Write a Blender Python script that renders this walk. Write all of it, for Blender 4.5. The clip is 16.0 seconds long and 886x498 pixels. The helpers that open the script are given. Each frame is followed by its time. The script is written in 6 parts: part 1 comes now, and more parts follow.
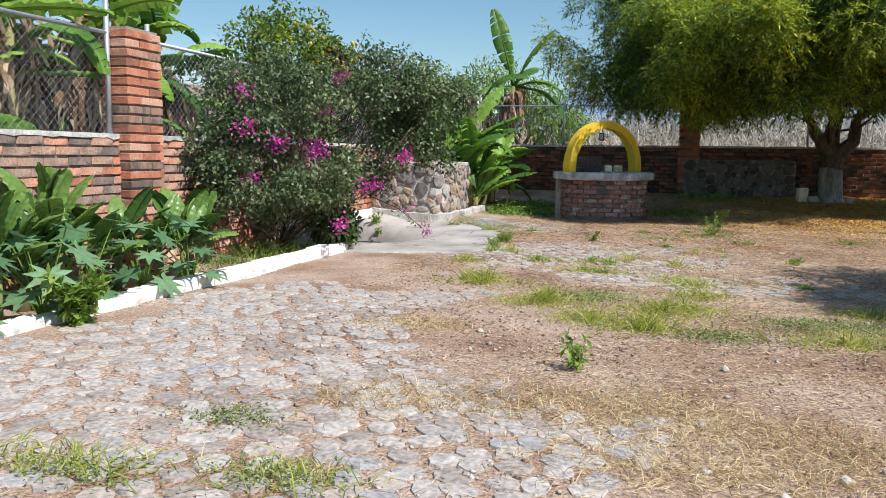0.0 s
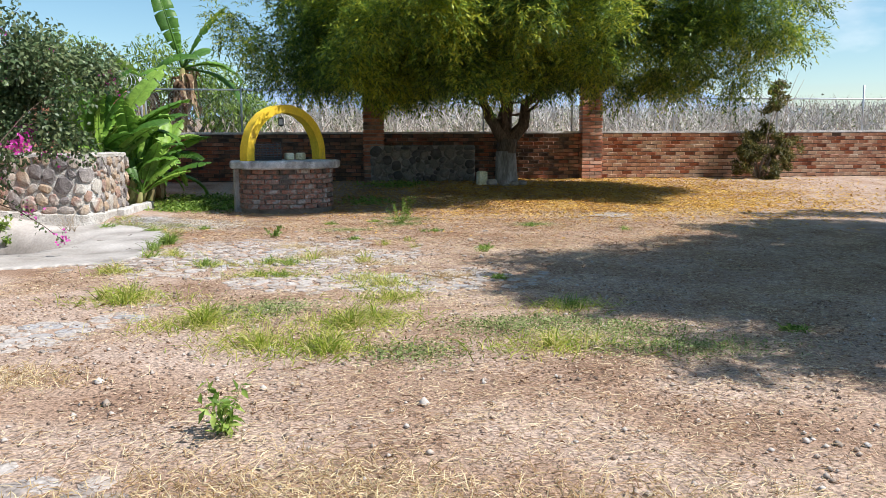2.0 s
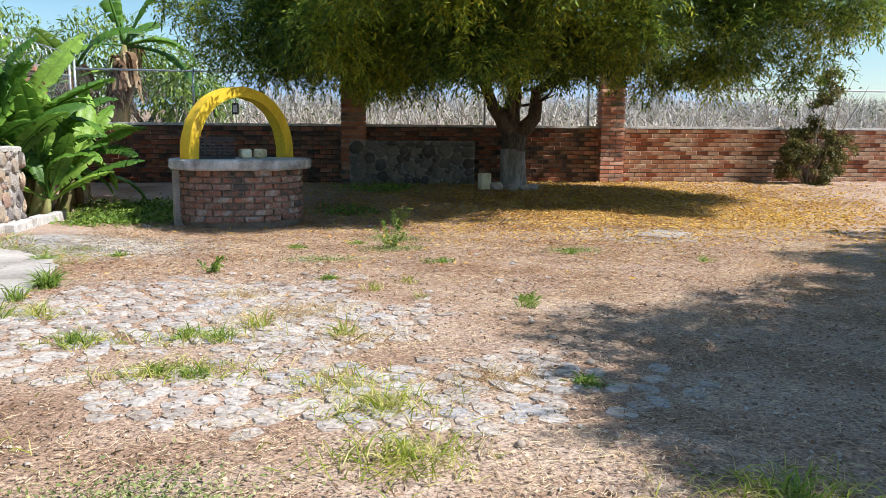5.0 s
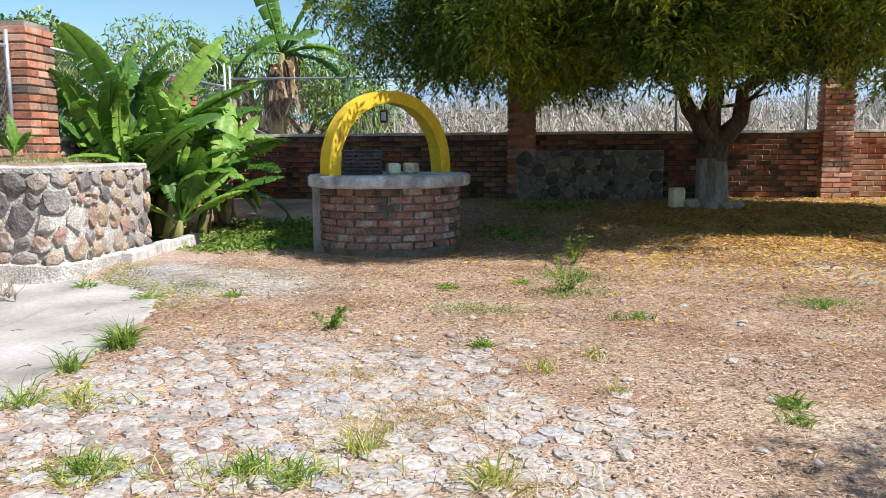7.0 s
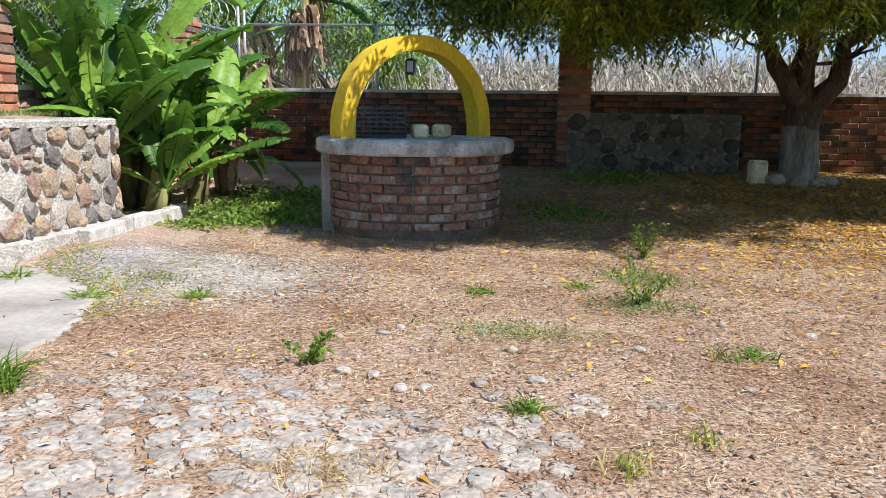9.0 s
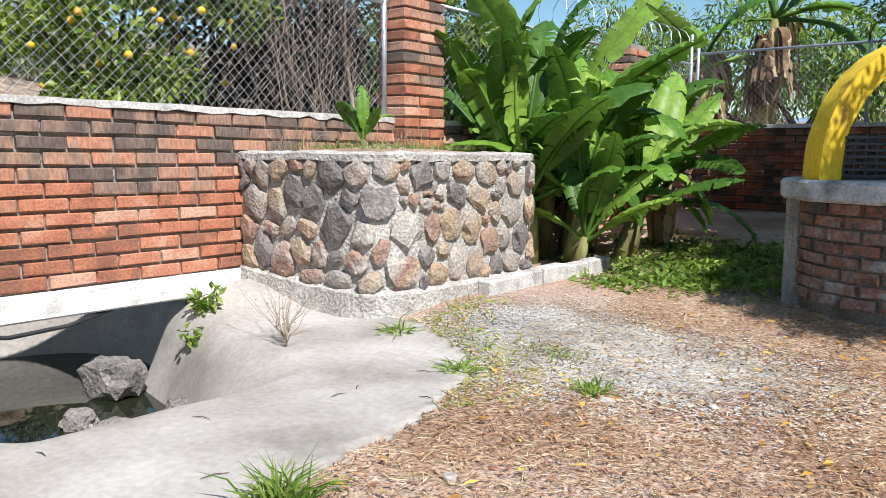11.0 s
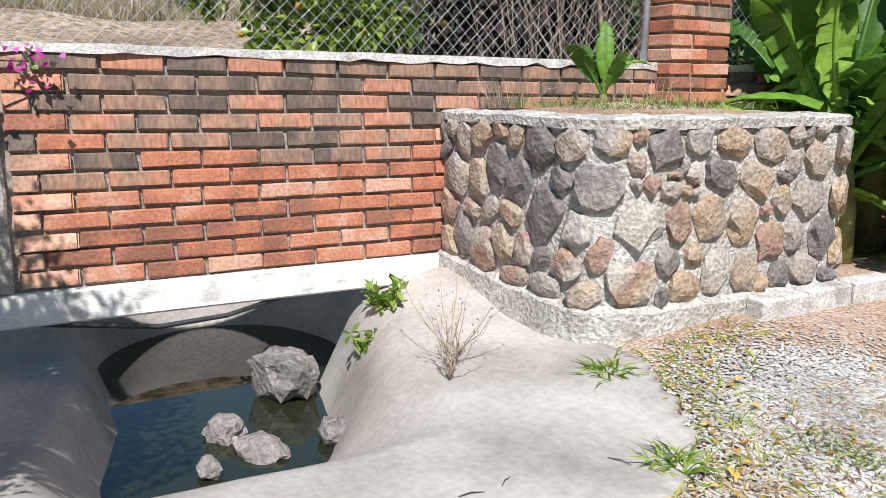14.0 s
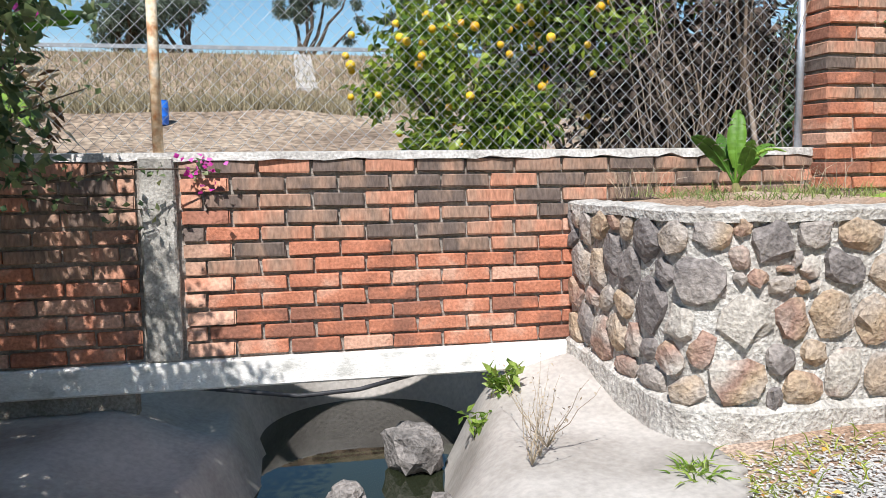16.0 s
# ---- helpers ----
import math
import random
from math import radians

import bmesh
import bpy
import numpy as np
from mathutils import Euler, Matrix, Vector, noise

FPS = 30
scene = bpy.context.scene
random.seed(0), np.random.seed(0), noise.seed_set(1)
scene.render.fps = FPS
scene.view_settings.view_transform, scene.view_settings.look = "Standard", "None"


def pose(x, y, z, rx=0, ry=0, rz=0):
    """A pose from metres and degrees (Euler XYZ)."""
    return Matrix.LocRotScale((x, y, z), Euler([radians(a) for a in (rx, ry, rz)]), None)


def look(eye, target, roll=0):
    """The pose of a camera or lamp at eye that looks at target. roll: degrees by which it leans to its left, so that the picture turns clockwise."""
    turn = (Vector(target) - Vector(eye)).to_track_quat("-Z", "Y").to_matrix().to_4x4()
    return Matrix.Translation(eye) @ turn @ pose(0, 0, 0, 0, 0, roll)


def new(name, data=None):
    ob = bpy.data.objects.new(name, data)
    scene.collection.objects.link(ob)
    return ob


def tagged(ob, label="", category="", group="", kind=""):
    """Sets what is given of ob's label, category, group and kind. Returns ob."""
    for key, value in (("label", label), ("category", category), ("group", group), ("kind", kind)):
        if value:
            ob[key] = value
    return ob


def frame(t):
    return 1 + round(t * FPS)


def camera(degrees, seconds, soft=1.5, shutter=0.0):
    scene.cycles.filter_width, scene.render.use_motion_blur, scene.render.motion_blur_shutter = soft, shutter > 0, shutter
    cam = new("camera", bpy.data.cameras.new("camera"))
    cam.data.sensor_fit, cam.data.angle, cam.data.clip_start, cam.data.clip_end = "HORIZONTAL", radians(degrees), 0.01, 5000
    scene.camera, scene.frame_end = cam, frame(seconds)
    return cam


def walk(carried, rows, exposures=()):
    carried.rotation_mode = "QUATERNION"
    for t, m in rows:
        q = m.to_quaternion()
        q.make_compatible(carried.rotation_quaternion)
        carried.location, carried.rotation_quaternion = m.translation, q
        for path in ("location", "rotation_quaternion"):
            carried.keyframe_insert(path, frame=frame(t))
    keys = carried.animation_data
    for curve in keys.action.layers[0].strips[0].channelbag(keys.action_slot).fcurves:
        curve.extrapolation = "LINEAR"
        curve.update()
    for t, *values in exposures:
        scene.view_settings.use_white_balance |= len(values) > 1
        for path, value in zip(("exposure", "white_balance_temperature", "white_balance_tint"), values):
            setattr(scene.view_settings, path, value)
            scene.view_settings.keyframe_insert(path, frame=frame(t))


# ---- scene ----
cam = camera(58.9, 16.0, soft=0.8)
PATH = [
    (0, (5.478, -13.831, 1.239), (4.918, -11.926, 1.001), 0.7),
    (0.5, (5.446, -13.566, 1.238), (5.287, -11.586, 1.008), 0.7),
    (1, (5.47, -13.293, 1.247), (5.496, -11.307, 1.012), -0.3),
    (1.5, (5.538, -12.886, 1.229), (5.599, -10.901, 0.989), -0.5),
    (2, (5.562, -12.477, 1.169), (5.755, -10.503, 0.91), -0.3),
    (2.5, (5.58, -12.019, 1.115), (5.842, -10.058, 0.821), -0.7),
    (3, (5.567, -11.39, 1.162), (5.813, -9.427, 0.867), -0.1),
    (3.5, (5.543, -10.817, 1.198), (5.801, -8.855, 0.907), 0.3),
    (4, (5.587, -10.271, 1.178), (5.832, -8.308, 0.888), 0.2),
    (4.2, (5.568, -10.03, 1.18), (5.806, -8.066, 0.888), 0.3),
    (6.3, (5.517, -7.705, 1.221), (5.8, -5.738, 0.997), 0.3),
    (6.5, (5.541, -7.502, 1.226), (5.773, -5.528, 1.0), 0.0),
    (7, (5.588, -6.98, 1.222), (5.416, -5.003, 0.972), -0.4),
    (7.5, (5.532, -6.543, 1.233), (5.279, -4.584, 0.914), -0.3),
    (7.6, (5.484, -6.446, 1.231), (5.244, -4.486, 0.91), -0.2),
    (8, (5.491, -6.064, 1.208), (5.252, -4.104, 0.889), -0.1),
    (8.2, (5.513, -5.882, 1.212), (5.292, -3.92, 0.888), 0.3),
    (10.3, (5.062, -4.137, 1.138), (4.302, -2.322, 0.781), -0.5),
    (10.5, (4.982, -3.976, 1.095), (4.061, -2.228, 0.78), -0.7),
    (10.6, (5.0, -3.851, 1.079), (3.973, -2.161, 0.783), -0.3),
    (11, (4.916, -3.557, 1.076), (3.647, -2.03, 0.839), 0.4),
    (11.5, (4.794, -3.237, 1.088), (3.347, -1.882, 0.823), 0.9),
    (12, (4.641, -2.961, 1.103), (3.046, -1.807, 0.748), 1.0),
    (12.5, (4.504, -2.722, 1.147), (2.793, -1.757, 0.774), 1.1),
    (13, (4.387, -2.574, 1.149), (2.664, -1.648, 0.733), 1.1),
    (13.5, (4.253, -2.435, 1.194), (2.531, -1.504, 0.784), 0.9),
    (14, (4.207, -2.264, 1.199), (2.479, -1.336, 0.807), 0.5),
    (14.5, (4.25, -2.015, 1.235), (2.41, -1.29, 0.936), 0.2),
    (15, (4.368, -1.91, 1.253), (2.488, -1.259, 1.045), -0.2),
    (15.5, (4.531, -1.836, 1.272), (2.624, -1.265, 1.081), -0.2),
    (16, (4.626, -1.721, 1.286), (2.673, -1.341, 1.09), -0.8),
]
walk(cam, [(t, look(eye, target, roll)) for t, eye, target, roll in PATH], [(0, 0.2), (1.5, 0.44), (7, 0.53), (8, 0.45), (10.3, 0.42), (13.5, 0.33), (16, 0.36)])

# ---- light ----
SUN_AZ, SUN_EL = math.atan2(-0.40, 0.91), radians(51)
sun_way = Vector((math.cos(SUN_AZ) * math.cos(SUN_EL), math.sin(SUN_AZ) * math.cos(SUN_EL), math.sin(SUN_EL)))
world = bpy.data.worlds.new("sky")
scene.world = world
world.use_nodes = True
wn = world.node_tree.nodes
sky = wn.new("ShaderNodeTexSky")
sky.sky_type, sky.sun_disc = "NISHITA", False
sky.sun_elevation, sky.sun_rotation = SUN_EL, math.pi / 2 - SUN_AZ
sky.air_density, sky.dust_density, sky.ozone_density = 1.0, 0.3, 2.0
deep = wn.new("ShaderNodeHueSaturation")
deep.inputs["Saturation"].default_value, deep.inputs["Value"].default_value, deep.inputs["Hue"].default_value = 1.14, 1.1, 0.488
world.node_tree.links.new(sky.outputs[0], deep.inputs["Color"])
cloud_at = wn.new("ShaderNodeTexCoord")
cloud_map = wn.new("ShaderNodeMapping")
cloud_map.inputs["Scale"].default_value, cloud_map.inputs["Location"].default_value = (1, 1, 2.6), (0.35, 0.1, 0.0)
cloud = wn.new("ShaderNodeTexNoise")
cloud.inputs["Scale"].default_value, cloud.inputs["Detail"].default_value = 2.6, 7
cover = wn.new("ShaderNodeMapRange")
cover.inputs["From Min"].default_value, cover.inputs["From Max"].default_value = 0.56, 0.72
blend = wn.new("ShaderNodeMix")
blend.data_type = "RGBA"
blend.inputs["B"].default_value = (9.0, 9.3, 9.8, 1)
for a, b in ((cloud_at.outputs["Generated"], cloud_map.inputs[0]), (cloud_map.outputs[0], cloud.inputs["Vector"]), (cloud.outputs[0], cover.inputs[0]), (cover.outputs[0], blend.inputs["Factor"]), (deep.outputs[0], blend.inputs["A"]), (blend.outputs["Result"], wn["Background"].inputs[0])):
    world.node_tree.links.new(a, b)
wn["Background"].inputs[1].default_value = 0.097
sun_data = bpy.data.lights.new("sun", "SUN")
sun_data.energy, sun_data.angle, sun_data.color = 5.0, radians(0.53), (1.0, 0.972, 0.94)
sun = new("sun", sun_data)
sun.matrix_world = look(sun_way * 60, (0, 0, 0))

# ---- materials ----
def material(name, cols, scale=3.0, fine=40.0, rough=0.85, bump=0.3, vary=0.25, fine_mix=0.35, spec=0.3, metal=0.0, per="object", stretch=(1, 1, 1), trans=0.0, dist=0.01):
    """A surface whose colour runs through cols by a broad noise, broken by a fine one and varied piece by piece."""
    m = bpy.data.materials.new(name)
    m.use_nodes = True
    n, l = m.node_tree.nodes, m.node_tree.links
    b = n["Principled BSDF"]
    geo = n.new("ShaderNodeNewGeometry")
    mp = n.new("ShaderNodeMapping")
    mp.inputs["Scale"].default_value = stretch
    l.new(geo.outputs["Position"], mp.inputs[0])
    big = n.new("ShaderNodeTexNoise")
    big.inputs["Scale"].default_value, big.inputs["Detail"].default_value = scale, 5
    l.new(mp.outputs[0], big.inputs["Vector"])
    small = n.new("ShaderNodeTexNoise")
    small.inputs["Scale"].default_value, small.inputs["Detail"].default_value = fine, 4
    l.new(mp.outputs[0], small.inputs["Vector"])
    rnd = n.new("ShaderNodeObjectInfo").outputs["Random"] if per == "object" else geo.outputs["Random Per Island"]
    shift = n.new("ShaderNodeMath")
    shift.operation = "MULTIPLY_ADD"
    l.new(rnd, shift.inputs[0])
    shift.inputs[1].default_value, shift.inputs[2].default_value = vary * 2, -vary
    add = n.new("ShaderNodeMath")
    l.new(big.outputs[0], add.inputs[0])
    l.new(shift.outputs[0], add.inputs[1])
    ramp = n.new("ShaderNodeValToRGB")
    el = ramp.color_ramp.elements
    while len(el) < len(cols):
        el.new(0.5)
    for i, c in enumerate(cols):
        el[i].position = 0.28 + 0.44 * i / max(1, len(cols) - 1)
        el[i].color = (*c, 1)
    l.new(add.outputs[0], ramp.inputs[0])
    gain = n.new("ShaderNodeMapRange")
    gain.inputs["From Min"].default_value, gain.inputs["From Max"].default_value = 0.3, 0.7
    gain.inputs["To Min"].default_value, gain.inputs["To Max"].default_value = 1 - fine_mix, 1 + fine_mix
    l.new(small.outputs[0], gain.inputs[0])
    mul = n.new("ShaderNodeVectorMath")
    mul.operation = "SCALE"
    l.new(ramp.outputs[0], mul.inputs[0])
    l.new(gain.outputs[0], mul.inputs["Scale"])
    l.new(mul.outputs[0], b.inputs["Base Color"])
    b.inputs["Roughness"].default_value, b.inputs["Metallic"].default_value = rough, metal
    b.inputs["Specular IOR Level"].default_value = spec
    if bump:
        bp = n.new("ShaderNodeBump")
        bp.inputs["Strength"].default_value, bp.inputs["Distance"].default_value = bump, dist
        l.new(small.outputs[0], bp.inputs["Height"])
        l.new(bp.outputs[0], b.inputs["Normal"])
    if trans:
        tr = n.new("ShaderNodeBsdfTranslucent")
        l.new(mul.outputs[0], tr.inputs[0])
        mx = n.new("ShaderNodeMixShader")
        mx.inputs[0].default_value = trans
        l.new(b.outputs[0], mx.inputs[1])
        l.new(tr.outputs[0], mx.inputs[2])
        l.new(mx.outputs[0], n["Material Output"].inputs[0])
    return m


def leaf_mat(name, cols, rough=0.5, trans=0.35, vary=0.35, per="island", scale=1.2):
    return material(name, cols, scale, 25, rough, 0.0, vary, 0.2, 0.4, 0.0, per, (1, 1, 1), trans)


M = {}
M["earth"] = material("earth", [(0.245, 0.155, 0.108), (0.35, 0.24, 0.175), (0.435, 0.33, 0.265), (0.31, 0.208, 0.148)], 1.1, 55, 0.95, 0.9, 0, 0.55, 0.1, dist=0.014)
M["concrete"] = material("concrete", [(0.23, 0.21, 0.19), (0.36, 0.332, 0.306), (0.43, 0.40, 0.374), (0.49, 0.46, 0.432)], 1.6, 30, 0.9, 0.2, 0, 0.12, 0.2)
M["rough_concrete"] = material("rough_concrete", [(0.25, 0.24, 0.22), (0.37, 0.35, 0.32), (0.46, 0.44, 0.41)], 5, 60, 0.92, 0.8, 0, 0.3, 0.2)
M["coping"] = material("coping", [(0.33, 0.31, 0.29), (0.52, 0.50, 0.48), (0.66, 0.64, 0.62)], 7, 60, 0.92, 0.9, 0, 0.3, 0.2)
M["pool_rock"] = material("pool_rock", [(0.14, 0.13, 0.125), (0.24, 0.22, 0.21), (0.34, 0.31, 0.29)], 6, 40, 0.9, 1.0, 0.15, 0.35, 0.2, dist=0.02)
M["whitewash"] = material("whitewash", [(0.45, 0.44, 0.42), (0.76, 0.74, 0.71), (0.82, 0.80, 0.78), (0.80, 0.79, 0.76)], 6, 50, 0.9, 0.4, 0, 0.12, 0.2, stretch=(1, 1, 2))
M["mortar"] = material("mortar", [(0.19, 0.16, 0.14), (0.30, 0.27, 0.24), (0.37, 0.34, 0.31)], 4, 60, 0.95, 0.7, 0, 0.3, 0.1)
# Back wall mortar; the shade in its deep joints is in the colour.
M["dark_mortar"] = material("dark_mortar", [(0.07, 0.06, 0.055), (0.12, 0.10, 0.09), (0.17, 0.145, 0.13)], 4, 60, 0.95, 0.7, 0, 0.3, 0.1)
M["stone_mortar"] = material("stone_mortar", [(0.34, 0.31, 0.28), (0.48, 0.455, 0.425), (0.57, 0.55, 0.52)], 5, 45, 0.95, 1.0, 0, 0.35, 0.1, dist=0.02)
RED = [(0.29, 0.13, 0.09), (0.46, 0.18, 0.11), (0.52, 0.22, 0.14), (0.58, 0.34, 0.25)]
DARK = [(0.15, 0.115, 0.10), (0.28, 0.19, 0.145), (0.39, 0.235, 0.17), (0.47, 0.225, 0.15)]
M["brick"] = material("brick", RED, 5, 55, 0.9, 0.5, 0.28, 0.25, 0.15)
# Dark bricks: grime on the left wall, tree shade painted into the back wall.
M["brick_stained"] = material("brick_stained", DARK, 7, 55, 0.92, 0.5, 0.28, 0.3, 0.15, stretch=(1, 1, 0.35))
M["brick_rest"] = material("brick_rest", RED, 3, 50, 0.9, 0.4, 0.25, 0.25, 0.15, per="island")
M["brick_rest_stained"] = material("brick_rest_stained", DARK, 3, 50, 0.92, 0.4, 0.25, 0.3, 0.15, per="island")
M["stone"] = material("stone", [(0.19, 0.17, 0.165), (0.28, 0.25, 0.235), (0.36, 0.32, 0.29), (0.40, 0.30, 0.21), (0.32, 0.205, 0.165), (0.44, 0.405, 0.365)], 1.3, 45, 0.9, 1.0, 0.24, 0.35, 0.2, dist=0.015)
M["dark_stone"] = material("dark_stone", [(0.08, 0.075, 0.07), (0.14, 0.13, 0.12), (0.2, 0.18, 0.16)], 2, 40, 0.9, 0.8, 0.3, 0.35, 0.2)
M["cobble"] = material("cobble", [(0.31, 0.265, 0.235), (0.39, 0.345, 0.315), (0.455, 0.415, 0.385), (0.42, 0.355, 0.305), (0.35, 0.335, 0.335)], 1.2, 35, 0.9, 0.9, 0.2, 0.35, 0.2)
M["cobble_rest"] = material("cobble_rest", [(0.31, 0.265, 0.235), (0.39, 0.345, 0.315), (0.455, 0.415, 0.385), (0.42, 0.355, 0.305), (0.35, 0.335, 0.335)], 1.2, 35, 0.9, 0.9, 0.2, 0.35, 0.2, per="island")
M["yellow_paint"] = material("yellow_paint", [(0.42, 0.27, 0.07), (0.74, 0.49, 0.035), (0.80, 0.55, 0.04), (0.80, 0.55, 0.04)], 4, 40, 0.75, 0.3, 0, 0.12, 0.3, stretch=(1, 1, 0.5))
M["rim_paint"] = material("rim_paint", [(0.20, 0.20, 0.20), (0.42, 0.43, 0.44), (0.62, 0.63, 0.64)], 6, 50, 0.85, 0.6, 0, 0.25, 0.2)
M["galvanized"] = material("galvanized", [(0.42, 0.45, 0.50), (0.58, 0.61, 0.66)], 8, 90, 0.45, 0.1, 0, 0.1, 0.5, 0.6)
M["rusty_paint"] = material("rusty_paint", [(0.38, 0.15, 0.05), (0.66, 0.50, 0.33), (0.75, 0.70, 0.60)], 14, 60, 0.7, 0.3, 0, 0.2, 0.3)
M["blue_plastic"] = material("blue_plastic", [(0.015, 0.13, 0.60), (0.025, 0.18, 0.70)], 3, 20, 0.4, 0.1, 0, 0.08, 0.5)
M["black_plastic"] = material("black_plastic", [(0.025, 0.026, 0.03), (0.06, 0.06, 0.068)], 5, 40, 0.5, 0.2, 0, 0.2, 0.4)
M["bark"] = material("bark", [(0.05, 0.038, 0.028), (0.11, 0.085, 0.065), (0.17, 0.135, 0.105)], 8, 40, 0.95, 1.0, 0, 0.4, 0.1, stretch=(1, 1, 0.25), dist=0.02)
M["lime_bark"] = material("lime_bark", [(0.12, 0.105, 0.09), (0.27, 0.25, 0.23), (0.42, 0.40, 0.37)], 8, 40, 0.95, 1.0, 0, 0.3, 0.1, stretch=(1, 1, 0.2), dist=0.02)
M["twig"] = material("twig", [(0.10, 0.075, 0.055), (0.20, 0.155, 0.12), (0.33, 0.27, 0.22)], 2, 30, 0.95, 0.3, 0.2, 0.2, 0.1, per="island")
M["dry_leaf"] = leaf_mat("dry_leaf", [(0.15, 0.085, 0.048), (0.42, 0.28, 0.165), (0.68, 0.54, 0.36)], 0.8, 0.3)
M["tree_leaf"] = leaf_mat("tree_leaf", [(0.055, 0.11, 0.028), (0.12, 0.21, 0.036), (0.26, 0.36, 0.048), (0.50, 0.52, 0.055)], 0.4, 0.42, 0.22, scale=0.6)
M["bush_leaf"] = leaf_mat("bush_leaf", [(0.03, 0.06, 0.018), (0.06, 0.10, 0.03), (0.10, 0.15, 0.045)], 0.5, 0.3)
M["bougain_leaf"] = leaf_mat("bougain_leaf", [(0.06, 0.105, 0.045), (0.115, 0.175, 0.075), (0.21, 0.26, 0.12)], 0.4, 0.35)
M["magenta"] = leaf_mat("magenta", [(0.50, 0.03, 0.30), (0.72, 0.06, 0.46), (0.80, 0.16, 0.56)], 0.6, 0.4)
M["citrus_leaf"] = leaf_mat("citrus_leaf", [(0.07, 0.13, 0.02), (0.16, 0.25, 0.03), (0.30, 0.38, 0.05)], 0.35, 0.35)
M["citrus"] = material("citrus", [(0.66, 0.36, 0.015), (0.80, 0.54, 0.03)], 3, 60, 0.45, 0.15, 0.2, 0.08, 0.4)
M["banana_leaf"] = leaf_mat("banana_leaf", [(0.06, 0.15, 0.02), (0.14, 0.29, 0.035), (0.28, 0.45, 0.075)], 0.48, 0.28, 0.32, per="object", scale=1.5)
M["canna_leaf"] = leaf_mat("canna_leaf", [(0.05, 0.11, 0.025), (0.10, 0.20, 0.04), (0.18, 0.30, 0.07)], 0.35, 0.25, 0.3, per="object", scale=1.5)
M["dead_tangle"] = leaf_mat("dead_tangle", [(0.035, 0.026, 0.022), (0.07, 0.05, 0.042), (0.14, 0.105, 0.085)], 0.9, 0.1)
M["slope_weed"] = leaf_mat("slope_weed", [(0.20, 0.165, 0.10), (0.30, 0.25, 0.155), (0.40, 0.34, 0.22)], 0.9, 0.15)
M["steel_grey"] = material("steel_grey", [(0.22, 0.24, 0.26), (0.34, 0.36, 0.38)], 4, 40, 0.6, 0.1, 0, 0.1, 0.4, 0.3)
# Distance haze is put into the base colour of the hills.
M["far_hill"] = material("far_hill", [(0.20, 0.30, 0.42), (0.25, 0.35, 0.46), (0.29, 0.39, 0.49)], 0.004, 0.05, 1.0, 0.0, 0, 0.08, 0.0)
M["banana_stem"] = material("banana_stem", [(0.14, 0.10, 0.06), (0.24, 0.22, 0.09), (0.30, 0.33, 0.12)], 5, 30, 0.7, 0.3, 0.1, 0.2, 0.2, stretch=(1, 1, 0.3))
M["weed"] = leaf_mat("weed", [(0.12, 0.21, 0.03), (0.21, 0.34, 0.055), (0.34, 0.45, 0.10)], 0.5, 0.45)
M["creeper_leaf"] = leaf_mat("creeper_leaf", [(0.13, 0.18, 0.05), (0.22, 0.29, 0.08), (0.36, 0.40, 0.16)], 0.6, 0.25)
M["grass"] = leaf_mat("grass", [(0.24, 0.33, 0.04), (0.40, 0.48, 0.07), (0.56, 0.57, 0.12), (0.66, 0.58, 0.26)], 0.5, 0.5)
M["straw"] = leaf_mat("straw", [(0.22, 0.12, 0.065), (0.42, 0.27, 0.155), (0.58, 0.43, 0.26), (0.74, 0.61, 0.40)], 0.85, 0.2)
M["hay"] = leaf_mat("hay", [(0.40, 0.27, 0.13), (0.58, 0.44, 0.24), (0.74, 0.62, 0.39)], 0.8, 0.3)
M["needle"] = leaf_mat("needle", [(0.26, 0.12, 0.06), (0.40, 0.205, 0.105), (0.52, 0.31, 0.17)], 0.9, 0.15)
M["crumb"] = leaf_mat("crumb", [(0.20, 0.115, 0.07), (0.36, 0.23, 0.145), (0.50, 0.36, 0.245), (0.58, 0.46, 0.34)], 0.9, 0.15)
M["litter"] = leaf_mat("litter", [(0.42, 0.21, 0.045), (0.62, 0.36, 0.065), (0.72, 0.48, 0.11)], 0.8, 0.2)
M["field"] = material("field", [(0.21, 0.155, 0.115), (0.30, 0.225, 0.165), (0.38, 0.30, 0.225)], 0.35, 6.0, 0.95, 1.0, 0, 0.6, 0.1, dist=0.15)
M["dead_wood"] = material("dead_wood", [(0.30, 0.27, 0.24), (0.48, 0.44, 0.40), (0.62, 0.58, 0.54)], 0.6, 12, 0.9, 0.3, 0.3, 0.2, 0.1, per="island")
M["block"] = material("block", [(0.50, 0.44, 0.28), (0.72, 0.66, 0.45), (0.78, 0.74, 0.60)], 9, 40, 0.85, 0.4, 0.2, 0.2, 0.2)
M["dry_weed"] = leaf_mat("dry_weed", [(0.30, 0.24, 0.17), (0.45, 0.37, 0.28)], 0.9, 0.1)
M["well_brick"] = material("well_brick", [(0.10, 0.09, 0.085), (0.20, 0.13, 0.105), (0.30, 0.13, 0.09), (0.26, 0.22, 0.20), (0.31, 0.15, 0.11), (0.36, 0.33, 0.31)], 7, 30, 0.92, 0.7, 0.2, 0.4, 0.15)
M["ash"] = material("ash", [(0.40, 0.375, 0.355), (0.52, 0.50, 0.48), (0.66, 0.645, 0.63)], 3.0, 40, 0.95, 0.3, 0.12, 0.25, 0.1, per="island")
